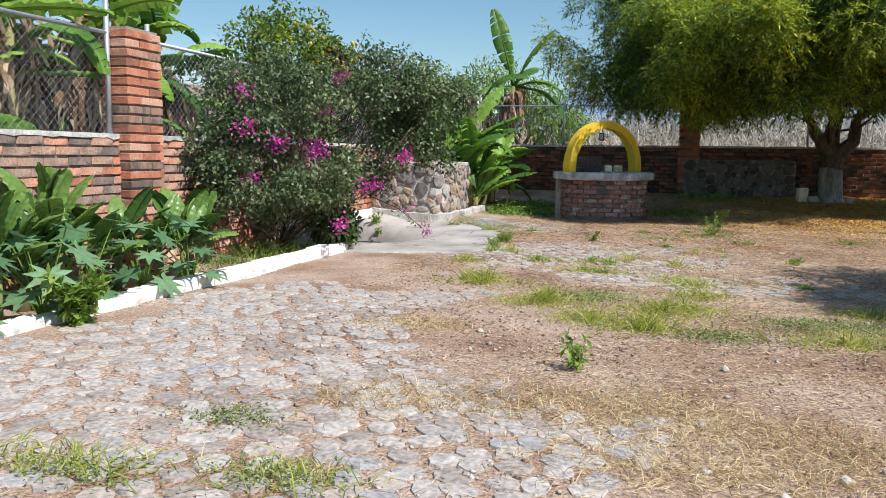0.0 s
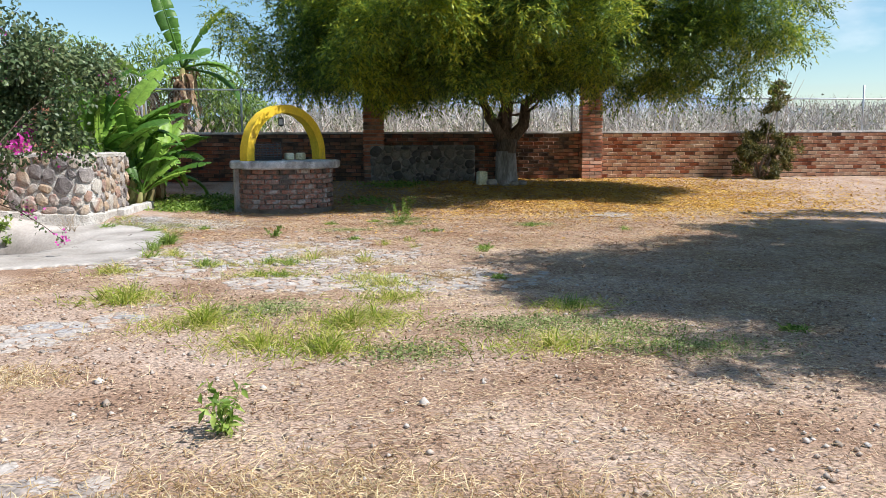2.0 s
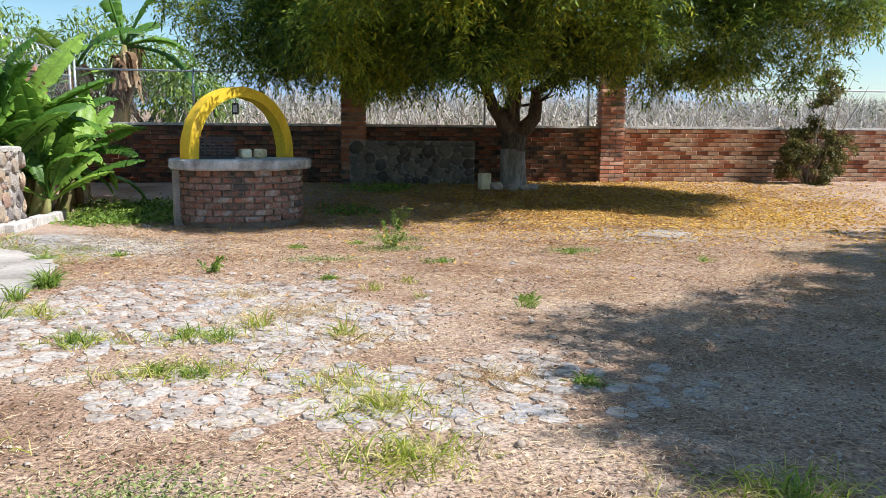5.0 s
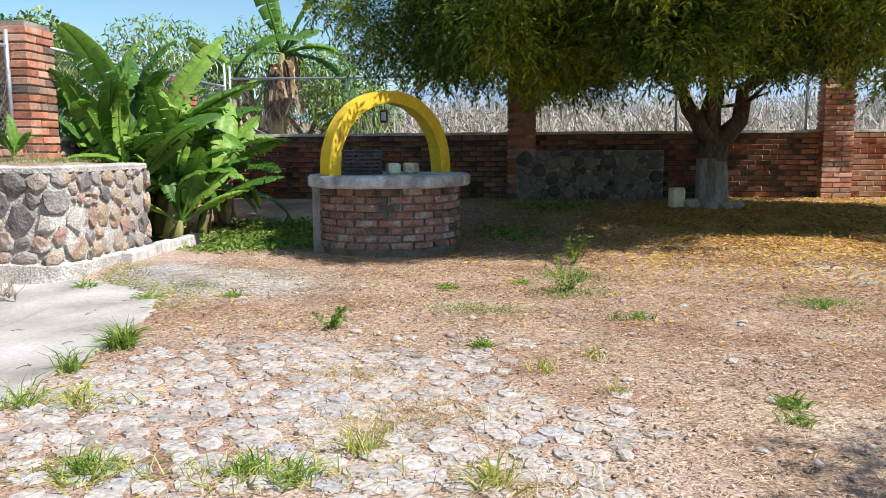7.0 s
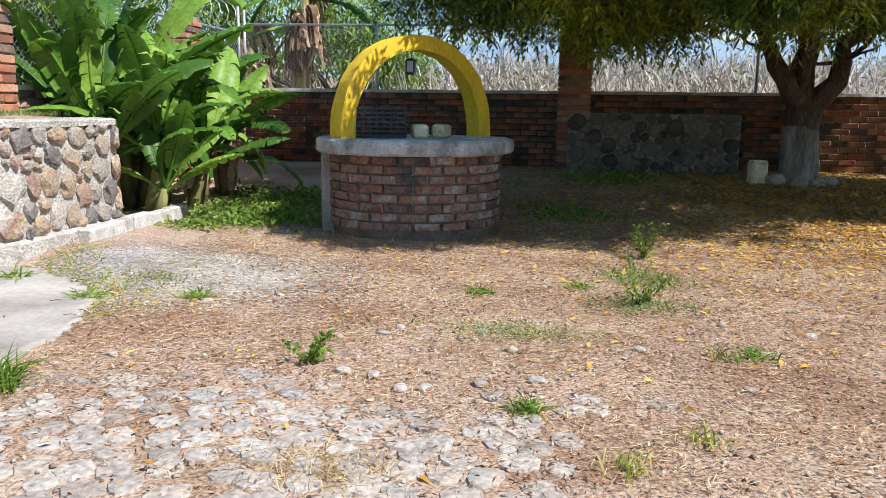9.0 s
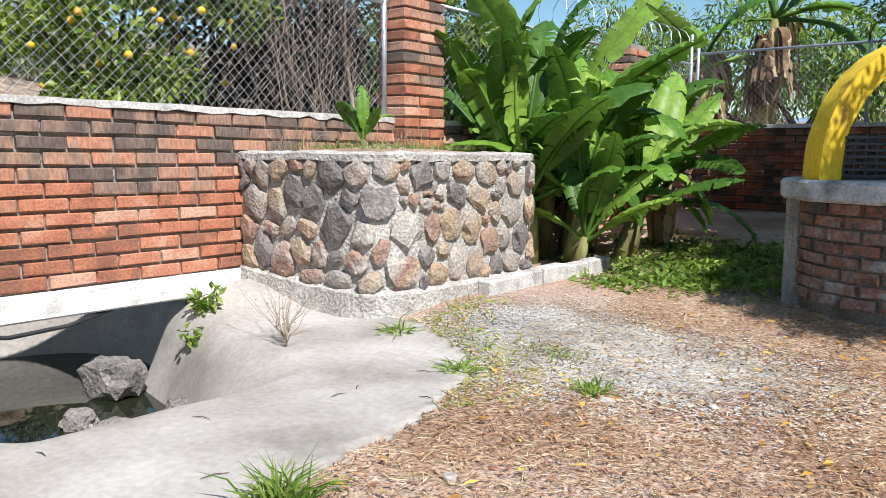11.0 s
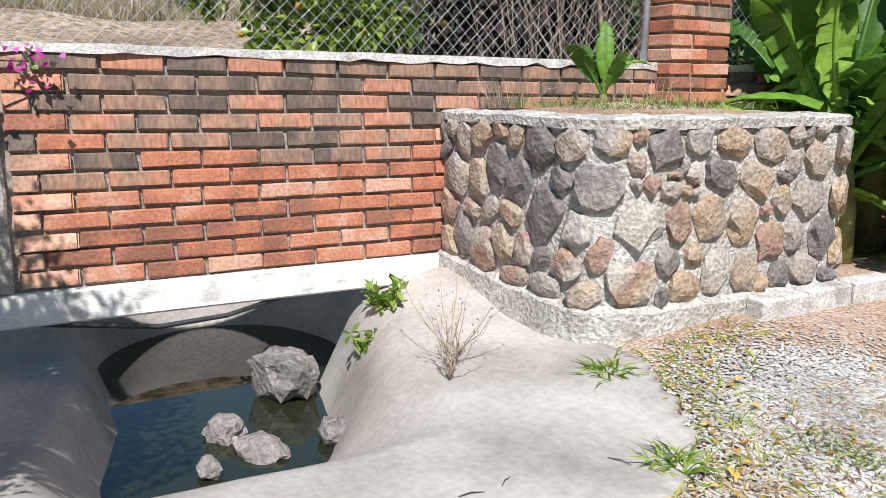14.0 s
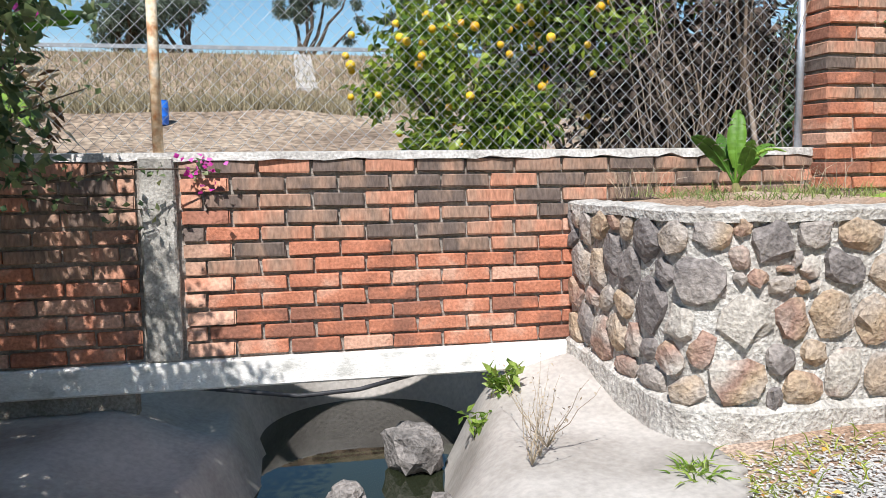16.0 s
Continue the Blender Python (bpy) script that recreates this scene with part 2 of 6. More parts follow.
# Paler brick: sunlight on the back wall put into its colour.
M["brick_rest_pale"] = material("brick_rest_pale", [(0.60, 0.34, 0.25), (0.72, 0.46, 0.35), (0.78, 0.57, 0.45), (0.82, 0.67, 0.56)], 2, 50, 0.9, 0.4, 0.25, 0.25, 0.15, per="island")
M["pebble"] = material("pebble", [(0.25, 0.19, 0.15), (0.40, 0.34, 0.29), (0.55, 0.50, 0.46)], 2, 40, 0.9, 0.3, 0.3, 0.2, 0.2, per="island")
M["glass"] = material("lantern_glass", [(0.25, 0.28, 0.32), (0.35, 0.38, 0.42)], 3, 20, 0.12, 0, 0, 0.05, 0.6)

water = bpy.data.materials.new("pool_water")
water.use_nodes = True
wb = water.node_tree.nodes["Principled BSDF"]
wb.inputs["Base Color"].default_value = (0.018, 0.022, 0.012, 1)
wb.inputs["Roughness"].default_value, wb.inputs["IOR"].default_value = 0.02, 1.33
wb.inputs["Specular IOR Level"].default_value = 0.9
wnz = water.node_tree.nodes.new("ShaderNodeTexNoise")
wnz.inputs["Scale"].default_value = 6
wbp = water.node_tree.nodes.new("ShaderNodeBump")
wbp.inputs["Strength"].default_value, wbp.inputs["Distance"].default_value = 0.03, 0.01
water.node_tree.links.new(wnz.outputs[0], wbp.inputs["Height"])
water.node_tree.links.new(wbp.outputs[0], wb.inputs["Normal"])
M["water"] = water

# ---- building helpers ----
rng = np.random.default_rng(7)


def data(name, verts, faces, mat, smooth=False):
    me = bpy.data.meshes.new(name)
    me.from_pydata([tuple(v) for v in verts], [], [tuple(f) for f in faces])
    me.materials.append(M[mat])
    if smooth:
        me.polygons.foreach_set("use_smooth", [True] * len(me.polygons))
    me.update()
    return me


def quick(name, V, F, mat):
    """A mesh from arrays: V (n, 3), F (m, 3) or (m, 4)."""
    me = bpy.data.meshes.new(name)
    k = F.shape[1]
    me.vertices.add(len(V))
    me.vertices.foreach_set("co", np.ascontiguousarray(V, dtype=np.float32).ravel())
    me.loops.add(F.size)
    me.loops.foreach_set("vertex_index", np.ascontiguousarray(F, dtype=np.int32).ravel())
    me.polygons.add(len(F))
    me.polygons.foreach_set("loop_start", np.arange(0, F.size, k, dtype=np.int32))
    me.materials.append(M[mat])
    me.update(calc_edges=True)
    me.validate()
    return me


def thing(name, x, y, z, label, category, group="", kind="", rz=0.0):
    ob = new(name)
    ob.matrix_world = pose(x, y, z, 0, 0, rz)
    return tagged(ob, label, category, group, kind)


def child(name, me, parent, label="", m=None):
    ob = new(name, me)
    ob.parent = parent
    if m is not None:
        ob.matrix_basis = m
    if label:
        ob["label"] = label
    return ob


class Shape:
    """Gathers pieces of one mesh."""

    def __init__(self):
        self.v, self.f = [], []

    def add(self, verts, faces):
        k = len(self.v)
        self.v += [tuple(p) for p in verts]
        self.f += [tuple(i + k for i in f) for f in faces]
        return self

    def box(self, x0, y0, z0, x1, y1, z1, c=0.006):
        c = min(c, (x1 - x0) / 3, (y1 - y0) / 3, (z1 - z0) / 3)
        lo, hi = (x0, y0, z0), (x1, y1, z1)
        vs, idx = [], {}
        for sx in (0, 1):
            for sy in (0, 1):
                for sz in (0, 1):
                    for ax in range(3):
                        p = []
                        for a, s in enumerate((sx, sy, sz)):
                            edge = hi[a] if s else lo[a]
                            p.append(edge if a == ax else edge + (-c if s else c))
                        idx[sx, sy, sz, ax] = len(vs)
                        vs.append(p)
        fs = []
        for ax in range(3):
            b, d = [a for a in range(3) if a != ax]
            for s in (0, 1):
                ring = []
                for u, w in ((0, 0), (1, 0), (1, 1), (0, 1)):
                    key = [0, 0, 0]
                    key[ax], key[b], key[d] = s, u, w
                    ring.append(idx[(*key, ax)])
                flip = (s == 1) == ((b - ax) % 3 == 1)
                fs.append(ring if flip else ring[::-1])
        for ax in range(3):
            b, d = [a for a in range(3) if a != ax]
            for u in (0, 1):
                for w in (0, 1):
                    k0, k1 = [0, 0, 0], [0, 0, 0]
                    k0[b] = k1[b] = u
                    k0[d] = k1[d] = w
                    k1[ax] = 1
                    fs.append([idx[(*k0, b)], idx[(*k1, b)], idx[(*k1, d)], idx[(*k0, d)]])
        for s in idx:
            if s[3] == 0:
                fs.append([idx[s[0], s[1], s[2], 0], idx[s[0], s[1], s[2], 1], idx[s[0], s[1], s[2], 2]])
        return self.add(vs, fs)

    def tube(self, pts, radii, n=8, cap=True):
        pts = [Vector(p) for p in pts]
        radii = radii if hasattr(radii, "__len__") else [radii] * len(pts)
        vs, fs = [], []
        ref = Vector((0.31, 0.17, 0.93)).normalized()
        if abs((pts[-1] - pts[0]).normalized().dot(ref)) > 0.9:
            ref = Vector((1, 0, 0))
        for i, p in enumerate(pts):
            t = (pts[min(i + 1, len(pts) - 1)] - pts[max(i - 1, 0)]).normalized()
            u = t.cross(ref)
            u = u.normalized() if u.length > 1e-4 else t.orthogonal().normalized()
            w = t.cross(u)
            for k in range(n):
                a = 2 * math.pi * k / n
                vs.append(p + (u * math.cos(a) + w * math.sin(a)) * radii[i])
        for i in range(len(pts) - 1):
            for k in range(n):
                a, b = i * n + k, i * n + (k + 1) % n
                fs.append((a, b, b + n, a + n))
        if cap:
            fs += [tuple(range(n - 1, -1, -1)), tuple(range(len(vs) - n, len(vs)))]
        return self.add(vs, fs)

    def lathe(self, profile, n=40, wob=0.0):
        vs, fs = [], []
        for r, z in profile:
            for k in range(n):
                a = 2 * math.pi * k / n
                q = r * (1 + wob * noise.noise((3 * math.cos(a), 3 * math.sin(a), z * 5)))
                vs.append((q * math.cos(a), q * math.sin(a), z + wob * 0.4 * noise.noise((4 * math.sin(a), 9, 4 * math.cos(a)))))
        for i in range(len(profile) - 1):
            for k in range(n):
                a, b = i * n + k, i * n + (k + 1) % n
                fs.append((a, b, b + n, a + n))
        fs += [tuple(range(n - 1, -1, -1)), tuple(range(len(vs) - n, len(vs)))]
        return self.add(vs, fs)

    def mesh(self, name, mat, smooth=False):
        me = data(name, self.v, self.f, mat, smooth)
        bm = bmesh.new()
        bm.from_mesh(me)
        bmesh.ops.recalc_face_normals(bm, faces=bm.faces)
        bm.to_mesh(me)
        bm.free()
        if smooth:
            me.polygons.foreach_set("use_smooth", [True] * len(me.polygons))
        return me


def rock_mesh(name, mat, seed, rough=0.28, sub=2):
    """A lumpy unit stone about one metre across."""
    bm = bmesh.new()
    bmesh.ops.create_icosphere(bm, subdivisions=sub, radius=0.5)
    for v in bm.verts:
        d = v.co.normalized()
        q = 1 + rough * noise.noise(d * 1.7 + Vector((seed * 3.1, 0, seed))) + rough * 0.5 * noise.noise(d * 4 + Vector((seed, seed, 0)))
        p = d * 0.5 * q
        v.co = Vector([max(-0.44, min(0.44, c)) for c in p])
    me = bpy.data.meshes.new(name)
    bm.to_mesh(me)
    bm.free()
    me.materials.append(M[mat])
    return me


def unit(a):
    return a / np.maximum(np.linalg.norm(a, axis=1, keepdims=True), 1e-9)


def leaves(P, D, N, L, W, tip=0.55):
    """Leaf blades: base P, way D, upward N, length L and width W. Each is folded along its middle, four triangles."""
    D = unit(D)
    S = unit(np.cross(D, N))
    N = np.cross(S, D)
    L, W = np.asarray(L).reshape(-1, 1) * np.ones((len(P), 1)), np.asarray(W).reshape(-1, 1) * np.ones((len(P), 1))
    mid = P + D * L * tip * 0.8
    V = np.stack([P, mid + S * W / 2 + N * W * 0.18, P + D * L - N * L * 0.08, mid - S * W / 2 + N * W * 0.18, mid], 1).reshape(-1, 3)
    k = np.arange(len(P))[:, None] * 5
    F = np.concatenate([k + [[0, 4, 1]], k + [[1, 4, 2]], k + [[2, 4, 3]], k + [[3, 4, 0]]], 0)
    return V, F


def small_leaves(P, D, N, L, W):
    """Small plain leaflets, two triangles each."""
    D = unit(D)
    S = unit(np.cross(D, N))
    N = np.cross(S, D)
    L, W = np.asarray(L).reshape(-1, 1) * np.ones((len(P), 1)), np.asarray(W).reshape(-1, 1) * np.ones((len(P), 1))
    mid = P + D * L * 0.42
    V = np.stack([P, mid + S * W / 2 + N * W * 0.15, P + D * L, mid - S * W / 2 + N * W * 0.15], 1).reshape(-1, 3)
    k = np.arange(len(P))[:, None] * 4
    return V, np.concatenate([k + [[0, 2, 1]], k + [[0, 3, 2]]], 0)


def blades(P, D, L, W, bend=0.5):
    """Grass blades in two bent segments."""
    n = len(P)
    D = unit(D)
    S = unit(np.cross(D, rng.normal(size=(n, 3))))
    L, W = np.asarray(L).reshape(-1, 1) * np.ones((n, 1)), np.asarray(W).reshape(-1, 1) * np.ones((n, 1))
    out = D * [[1, 1, 0]]
    mid = P + D * L * 0.55
    end = mid + unit(D + out * bend * 1.6 - np.array([[0, 0, 0.7]]) * bend) * L * 0.45
    V = np.stack([P - S * W / 2, P + S * W / 2, mid + S * W * 0.4, mid - S * W * 0.4, end], 1).reshape(-1, 3)
    k = np.arange(n)[:, None] * 5
    F = np.concatenate([k + [[0, 1, 2]], k + [[0, 2, 3]], k + [[3, 2, 4]]], 0)
    return V, F


def merge(parts):
    V, F, k = [], [], 0
    for v, f in parts:
        V.append(v)
        F.append(f + k)
        k += len(v)
    return np.concatenate(V), np.concatenate(F)


def in_blobs(blobs, n, shell=0.55):
    """n points in ellipsoids (x, y, z, rx, ry, rz), denser near their skins."""
    B = np.array(blobs, float)
    w = (B[:, 3] * B[:, 4] * B[:, 5]) ** 0.7
    pick = rng.choice(len(B), n, p=w / w.sum())
    d = unit(rng.normal(size=(n, 3)))
    r = (shell + (1 - shell) * rng.random((n, 1))) ** 0.7
    return B[pick, :3] + d * r * B[pick, 3:], d


def foliage(blobs, n, L, W, droop=0.5, shell=0.5):
    P, d = in_blobs(blobs, n, shell)
    D = d * 0.6 + rng.normal(size=(n, 3)) * 0.6 - np.array([[0, 0, droop]])
    N = d + rng.normal(size=(n, 3)) * 0.5 + [[0, 0, 0.6]]
    return leaves(P, D, N, L * rng.uniform(0.7, 1.25, n), W * rng.uniform(0.7, 1.2, n))


def clumped(blobs, n, lo, hi):
    """Breaks big blobs into n uneven clumps."""
    C, d = in_blobs(blobs, n, 0.35)
    r = rng.uniform(lo, hi, (n, 1))
    return np.concatenate([C, r, r * rng.uniform(0.8, 1.2, (n, 1)), r * rng.uniform(0.6, 0.95, (n, 1))], 1)


def step(a, b, x):
    t = np.clip((np.asarray(x, float) - a) / (b - a), 0, 1)
    return t * t * (3 - 2 * t)


def wave(x, y, s, k=0.0):
    """A cheap smooth wobble of the ground."""
    return (np.sin(x * s + k) * np.cos(y * s * 1.13 + 1.7 * k) + 0.6 * np.sin(x * s * 1.9 - y * s * 1.4 + k) + 0.4 * np.cos(x * s * 0.7 + y * s * 2.3)) / 2


def yard(x, y):
    """Height of the yard's ground."""
    z = -0.08 + 0.36 * step(2.5, 8.4, y) + 0.06 * step(-6, -10, y) + 0.013 * wave(x, y, 2.1) + 0.006 * wave(x, y, 7.0, 1)
    return z + 0.13 * step(3.2, 1.4, x) * step(-0.4, 0.8, y) * step(4.5, 2.5, y)


WALL_TOP = 1.42
BACK_Y = 8.44

# ---- ground ----
def field_left(x, y):
    d = -x
    z = -0.05 + 0.175 * np.clip(d - 0.9, 0, 18.5) + 0.09 * np.clip(d - 19.4, 0, 1.5) + 0.3 * np.clip(d - 21, 0, 11.5)
    return z + 0.04 * wave(x, y, 0.9) * step(2, 6, d) + 0.30 * np.exp(-((d - 16.5) / 0.9) ** 2) * (0.7 + 0.5 * wave(x, y, 0.8))


def field_back(x, y):
    d = y - BACK_Y
    return 1.15 + 0.055 * np.minimum(d, 45) + 0.03 * wave(x, y, 1.3) + 0.012 * np.clip(d - 45, 0, 500)


def apron_edge(y):
    return np.interp(y, [-4.1, -3.8, -3.3, -2.4, -1.8, -1.2, -0.6, -0.2, 0.05, 0.2], [1.7, 2.75, 2.95, 2.9, 2.84, 2.74, 2.55, 2.35, 1.9, 1.5])


def ground_z(x, y):
    z = yard(x, y)
    carve = step(2.5, 2.1, x) * step(-3.9, -3.3, y) * step(0.1, -0.25, y)
    out = np.maximum(np.where(x < -0.12, field_left(x, y), -9.0), np.where((y > BACK_Y + 0.12), field_back(x, y), -9.0))
    ditch = step(-2.15, -1.8, x) * step(-2.9, -2.5, y) * step(0.1, -0.1, y)
    return np.where(out > -5, out - 1.0 * ditch, z - 1.0 * carve)


gx = np.concatenate([[-900, -400, -180, -90, -60, -45, -38, -34, -32], np.arange(-30, -3, 0.75), np.arange(-3, 13, 0.1), np.arange(13, 24, 0.5), [26, 30, 36, 45, 60, 90, 180, 400, 900]])
gy = np.concatenate([[-900, -400, -180, -90, -60, -40, -30, -24, -20, -18], np.arange(-17, -14, 0.4), np.arange(-14, 9.3, 0.1), np.arange(9.5, 30, 0.75), [33, 38, 45, 60, 90, 150, 260, 500, 900]])
GX, GY = np.meshgrid(gx, gy, indexing="ij")
GZ = ground_z(GX, GY)
V = np.stack([GX, GY, GZ], -1).reshape(-1, 3)
ny = len(gy)
I = (np.arange(len(gx) - 1)[:, None] * ny + np.arange(ny - 1)[None]).ravel()
F = np.stack([I, I + ny, I + ny + 1, I + 1], 1)
me = quick("ground", V, F, "earth")
me.materials.append(M["field"])
cx, cy = V[F].mean(1)[:, 0], V[F].mean(1)[:, 1]
me.polygons.foreach_set("material_index", np.where((cx < -0.1) | (cy > BACK_Y + 0.1) | (cx > 40) | (cy < -40), 1, 0).astype(np.int32))
me.polygons.foreach_set("use_smooth", [True] * len(F))
tagged(new("ground", me), "dry trampled earth yard rising to ploughed fields beyond the walls", "ground", kind="structure")

# ---- concrete apron with its sunken basin ----
WATER_Z = -0.55


def apron_z(x, y):
    flat = np.where(x > 0, yard(x, y) + 0.022 + 0.02 * step(0.9, 0.2, x), -0.06) + 0.01 * wave(x, y, 1.7, 2) * step(2.7, 2.2, x)
    z = flat + 0.16 * step(0.95, 0.0, x) * step(-0.85, -0.05, y) * step(-0.3, 0.1, x)
    mid = -1.22 - 0.22 * np.clip(x, 0, 1.2)
    d = y - mid
    near = np.clip((1.78 - x) / 1.15, 0, 1)
    cut = np.where(d > 0, step(0.76, 0.20, d), 0.25 * step(-1.6, -0.95, d) + 0.75 * step(-0.92, -0.58, d)) * near * step(-0.75, -0.45, x)
    pool = step(0.98, 0.66, np.hypot((x + 0.82) * 0.95, y + 1.2))
    return z - 0.70 * np.maximum(cut, pool)


ax = np.arange(-2.2, 3.06, 0.045)
ay = np.arange(-4.1, 0.21, 0.045)
AX, AY = np.meshgrid(ax, ay, indexing="ij")
V = np.stack([AX, AY, apron_z(AX, AY)], -1).reshape(-1, 3)
na = len(ay)
I = (np.arange(len(ax) - 1)[:, None] * na + np.arange(na - 1)[None]).ravel()
F = np.stack([I, I + na, I + na + 1, I + 1], 1)
c = V[F].mean(1)
edge = apron_edge(c[:, 1]) + 0.06 * wave(c[:, 0], c[:, 1], 5.0) + 0.03 * wave(c[:, 0], c[:, 1], 17.0)
keep = (c[:, 0] < edge) & ((c[:, 0] > 0.0) | ((c[:, 1] > -2.85) & (c[:, 1] < 0.05)))
me = quick("apron", V, F[keep], "concrete")
me.polygons.foreach_set("use_smooth", [True] * int(keep.sum()))
apron = tagged(new("pavement_apron", me), "worn grey concrete apron sloping into a culvert basin", "pavement", kind="structure")
md = apron.modifiers.new("thick", "SOLIDIFY")
md.thickness, md.offset = 0.05, -1

n = 40
vs = [(-0.3 + 1.6 * math.cos(2 * math.pi * k / n), -1.4 + 1.05 * math.sin(2 * math.pi * k / n), WATER_Z) for k in range(n)]
tagged(new("water", data("water", vs, [tuple(range(n))], "water")), "still dark pool water with algae in the basin", "water", kind="structure")

# ---- brick work ----
BRICK_L, BRICK_H, PITCH, COURSE = 0.289, 0.076, 0.305, 0.0953


def brick_mesh(name, seed, mat, l=BRICK_L, d=0.12, h=BRICK_H):
    r = random.Random(seed)
    s = Shape().box(-d / 2, -l / 2, -h / 2, d / 2, l / 2, h / 2, 0.006)
    s.v = [(x + r.uniform(-0.004, 0.004), y + r.uniform(-0.005, 0.005), z + r.uniform(-0.003, 0.003)) for x, y, z in s.v]
    return s.mesh(name, mat)


BRICKS = {m: [brick_mesh("brick", i, m) for i in range(6)] for m in ("brick", "brick_stained")}
WELL_BRICKS = [brick_mesh("brick", i + 90, "well_brick", 0.255, 0.12, 0.078) for i in range(6)]
BOXV = [np.array(Shape().box(-0.5, -0.5, -0.5, 0.5, 0.5, 0.5, 0.04).v)]
BOXF = Shape().box(-0.5, -0.5, -0.5, 0.5, 0.5, 0.5, 0.04).f
BOXT = np.array([t for f in BOXF for t in ([f[:3]] if len(f) == 3 else [(f[0], f[1], f[2]), (f[0], f[2], f[3])])])


def joined_bricks(rows):
    """Many bricks in one mesh. rows: centre (3), half turn angle, size (3)."""
    V, F = [], []
    for k, (c, a, sz) in enumerate(rows):
        b = BOXV[0] * np.array(sz) + rng.normal(size=(1, 3)) * 0.003
        ca, sa = math.cos(a), math.sin(a)
        R = np.array([[ca, -sa, 0], [sa, ca, 0], [0, 0, 1]])
        V.append(b @ R.T + np.array(c))
        F.append(BOXT + k * len(BOXV[0]))
    return np.concatenate(V), np.concatenate(F)


# Left wall: core, lintel, column, coping; bricks are laid at the end of the file
wall_left = thing("wall_west", 0, 0, 0, "long red brick boundary wall with a rough mortar coping", "wall", kind="structure")
s = Shape()
for a, b, z0 in ((-16.0, -2.62, -0.3), (-2.62, -0.4, 0.22), (-0.4, BACK_Y + 0.1, -0.3)):
    s.box(-0.17, a, z0, -0.028, b, WALL_TOP - 0.06, 0.002)
child("core", s.mesh("core", "mortar"), wall_left, "recessed grey mortar between the bricks")
s = Shape()
ys = np.arange(-16, BACK_Y + 0.1, 0.09)
for i in range(len(ys) - 1):
    y0, y1 = ys[i], ys[i + 1]
    j = [0.02 * noise.noise((y * 3, 2, 1)) for y in (y0, y1)]
    k = [0.028 * noise.noise((y * 7, 5, 1)) - 0.008 for y in (y0, y1)]
    vs = [(-0.19, y0, WALL_TOP - 0.06), (0.012 + j[0], y0, WALL_TOP - 0.045 + k[0]), (0.005 + j[0], y0, WALL_TOP - 0.008 + j[0] * 0.3), (-0.19, y0, WALL_TOP),
          (-0.19, y1, WALL_TOP - 0.06), (0.012 + j[1], y1, WALL_TOP - 0.045 + k[1]), (0.005 + j[1], y1, WALL_TOP - 0.008 + j[1] * 0.3), (-0.19, y1, WALL_TOP)]
    s.add(vs, [(0, 1, 5, 4), (1, 2, 6, 5), (2, 3, 7, 6), (3, 0, 4, 7)])
child("coping", s.mesh("coping", "coping"), wall_left, "crumbling pale mortar coping")
s = Shape().box(-0.18, -3.45, 0.055, 0.03, -0.02, 0.224, 0.012)
child("lintel", s.mesh("lintel", "whitewash"), wall_left, "whitewashed concrete lintel over the culvert")
s = Shape().box(-0.18, -2.54, 0.225, 0.022, -2.348, WALL_TOP - 0.03, 0.012)
bm = bmesh.new()
me = s.mesh("column", "rough_concrete")
bm.from_mesh(me)
bmesh.ops.subdivide_edges(bm, edges=[e for e in bm.edges if e.calc_length() > 0.15], cuts=9, use_grid_fill=True)
for v in bm.verts:
    v.co += Vector((0.016 * noise.noise(v.co * 9), 0.014 * noise.noise(v.co * 7 + Vector((4, 0, 0))), 0))
bm.to_mesh(me)
bm.free()
child("column", me, wall_left, "rough poured concrete column")

# Pillars on the walls: mortar core and courses of proud bricks
def pillar(name, x, y, w, d, z0, z1, a=0.0, dark_share=0.3, label="square red brick pillar with raked joints"):
    ob = thing(name, x, y, 0, label, "pillar", "brick pillars", "structure", math.degrees(a))
    child("core", Shape().box(-d / 2 + 0.025, -w / 2 + 0.025, z0, d / 2 - 0.025, w / 2 - 0.025, z1 - 0.01, 0.002).mesh("core", "mortar"), ob)
    r = random.Random(int(y * 10 + x))
    k = 0
    z = z0 + 0.04
    meshes = {}
    while z < z1 - 0.02:
        m = "brick_stained" if r.random() < dark_share else "brick"
        cut = w * (0.62 if k % 2 else 0.38)
        for y0, y1 in ((-w / 2, -w / 2 + cut - 0.007), (-w / 2 + cut + 0.007, w / 2)):
            key = (m, round(y1 - y0, 2))
            if key not in meshes:
                meshes[key] = brick_mesh("brick", len(meshes) + 50, m, y1 - y0, d, BRICK_H)
            child("brick", meshes[key], ob, m=pose(r.uniform(-0.006, 0.006), (y0 + y1) / 2, z, r.uniform(-0.8, 0.8), 0, r.uniform(-0.8, 0.8)))
        z += COURSE
        k += 1
    return ob


pillar("pillar", -0.04, 1.93, 0.55, 0.34, 0.95, 2.72, dark_share=0.25)
pillar("pillar", -0.04, -6.72, 0.55, 0.34, 0.0, 2.5, dark_share=0.3)
pillar("pillar", -0.04, 6.25, 0.5, 0.34, 0.3, 2.55, dark_share=0.3)

# Back wall
wall_back = thing("wall_north", 0, 0, 0, "shaded red brick back wall with a mortar coping", "wall", kind="structure")
BACK_TOP = 1.56
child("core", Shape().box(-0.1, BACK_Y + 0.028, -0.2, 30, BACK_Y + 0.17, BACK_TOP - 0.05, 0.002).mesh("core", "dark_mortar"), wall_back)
s = Shape()
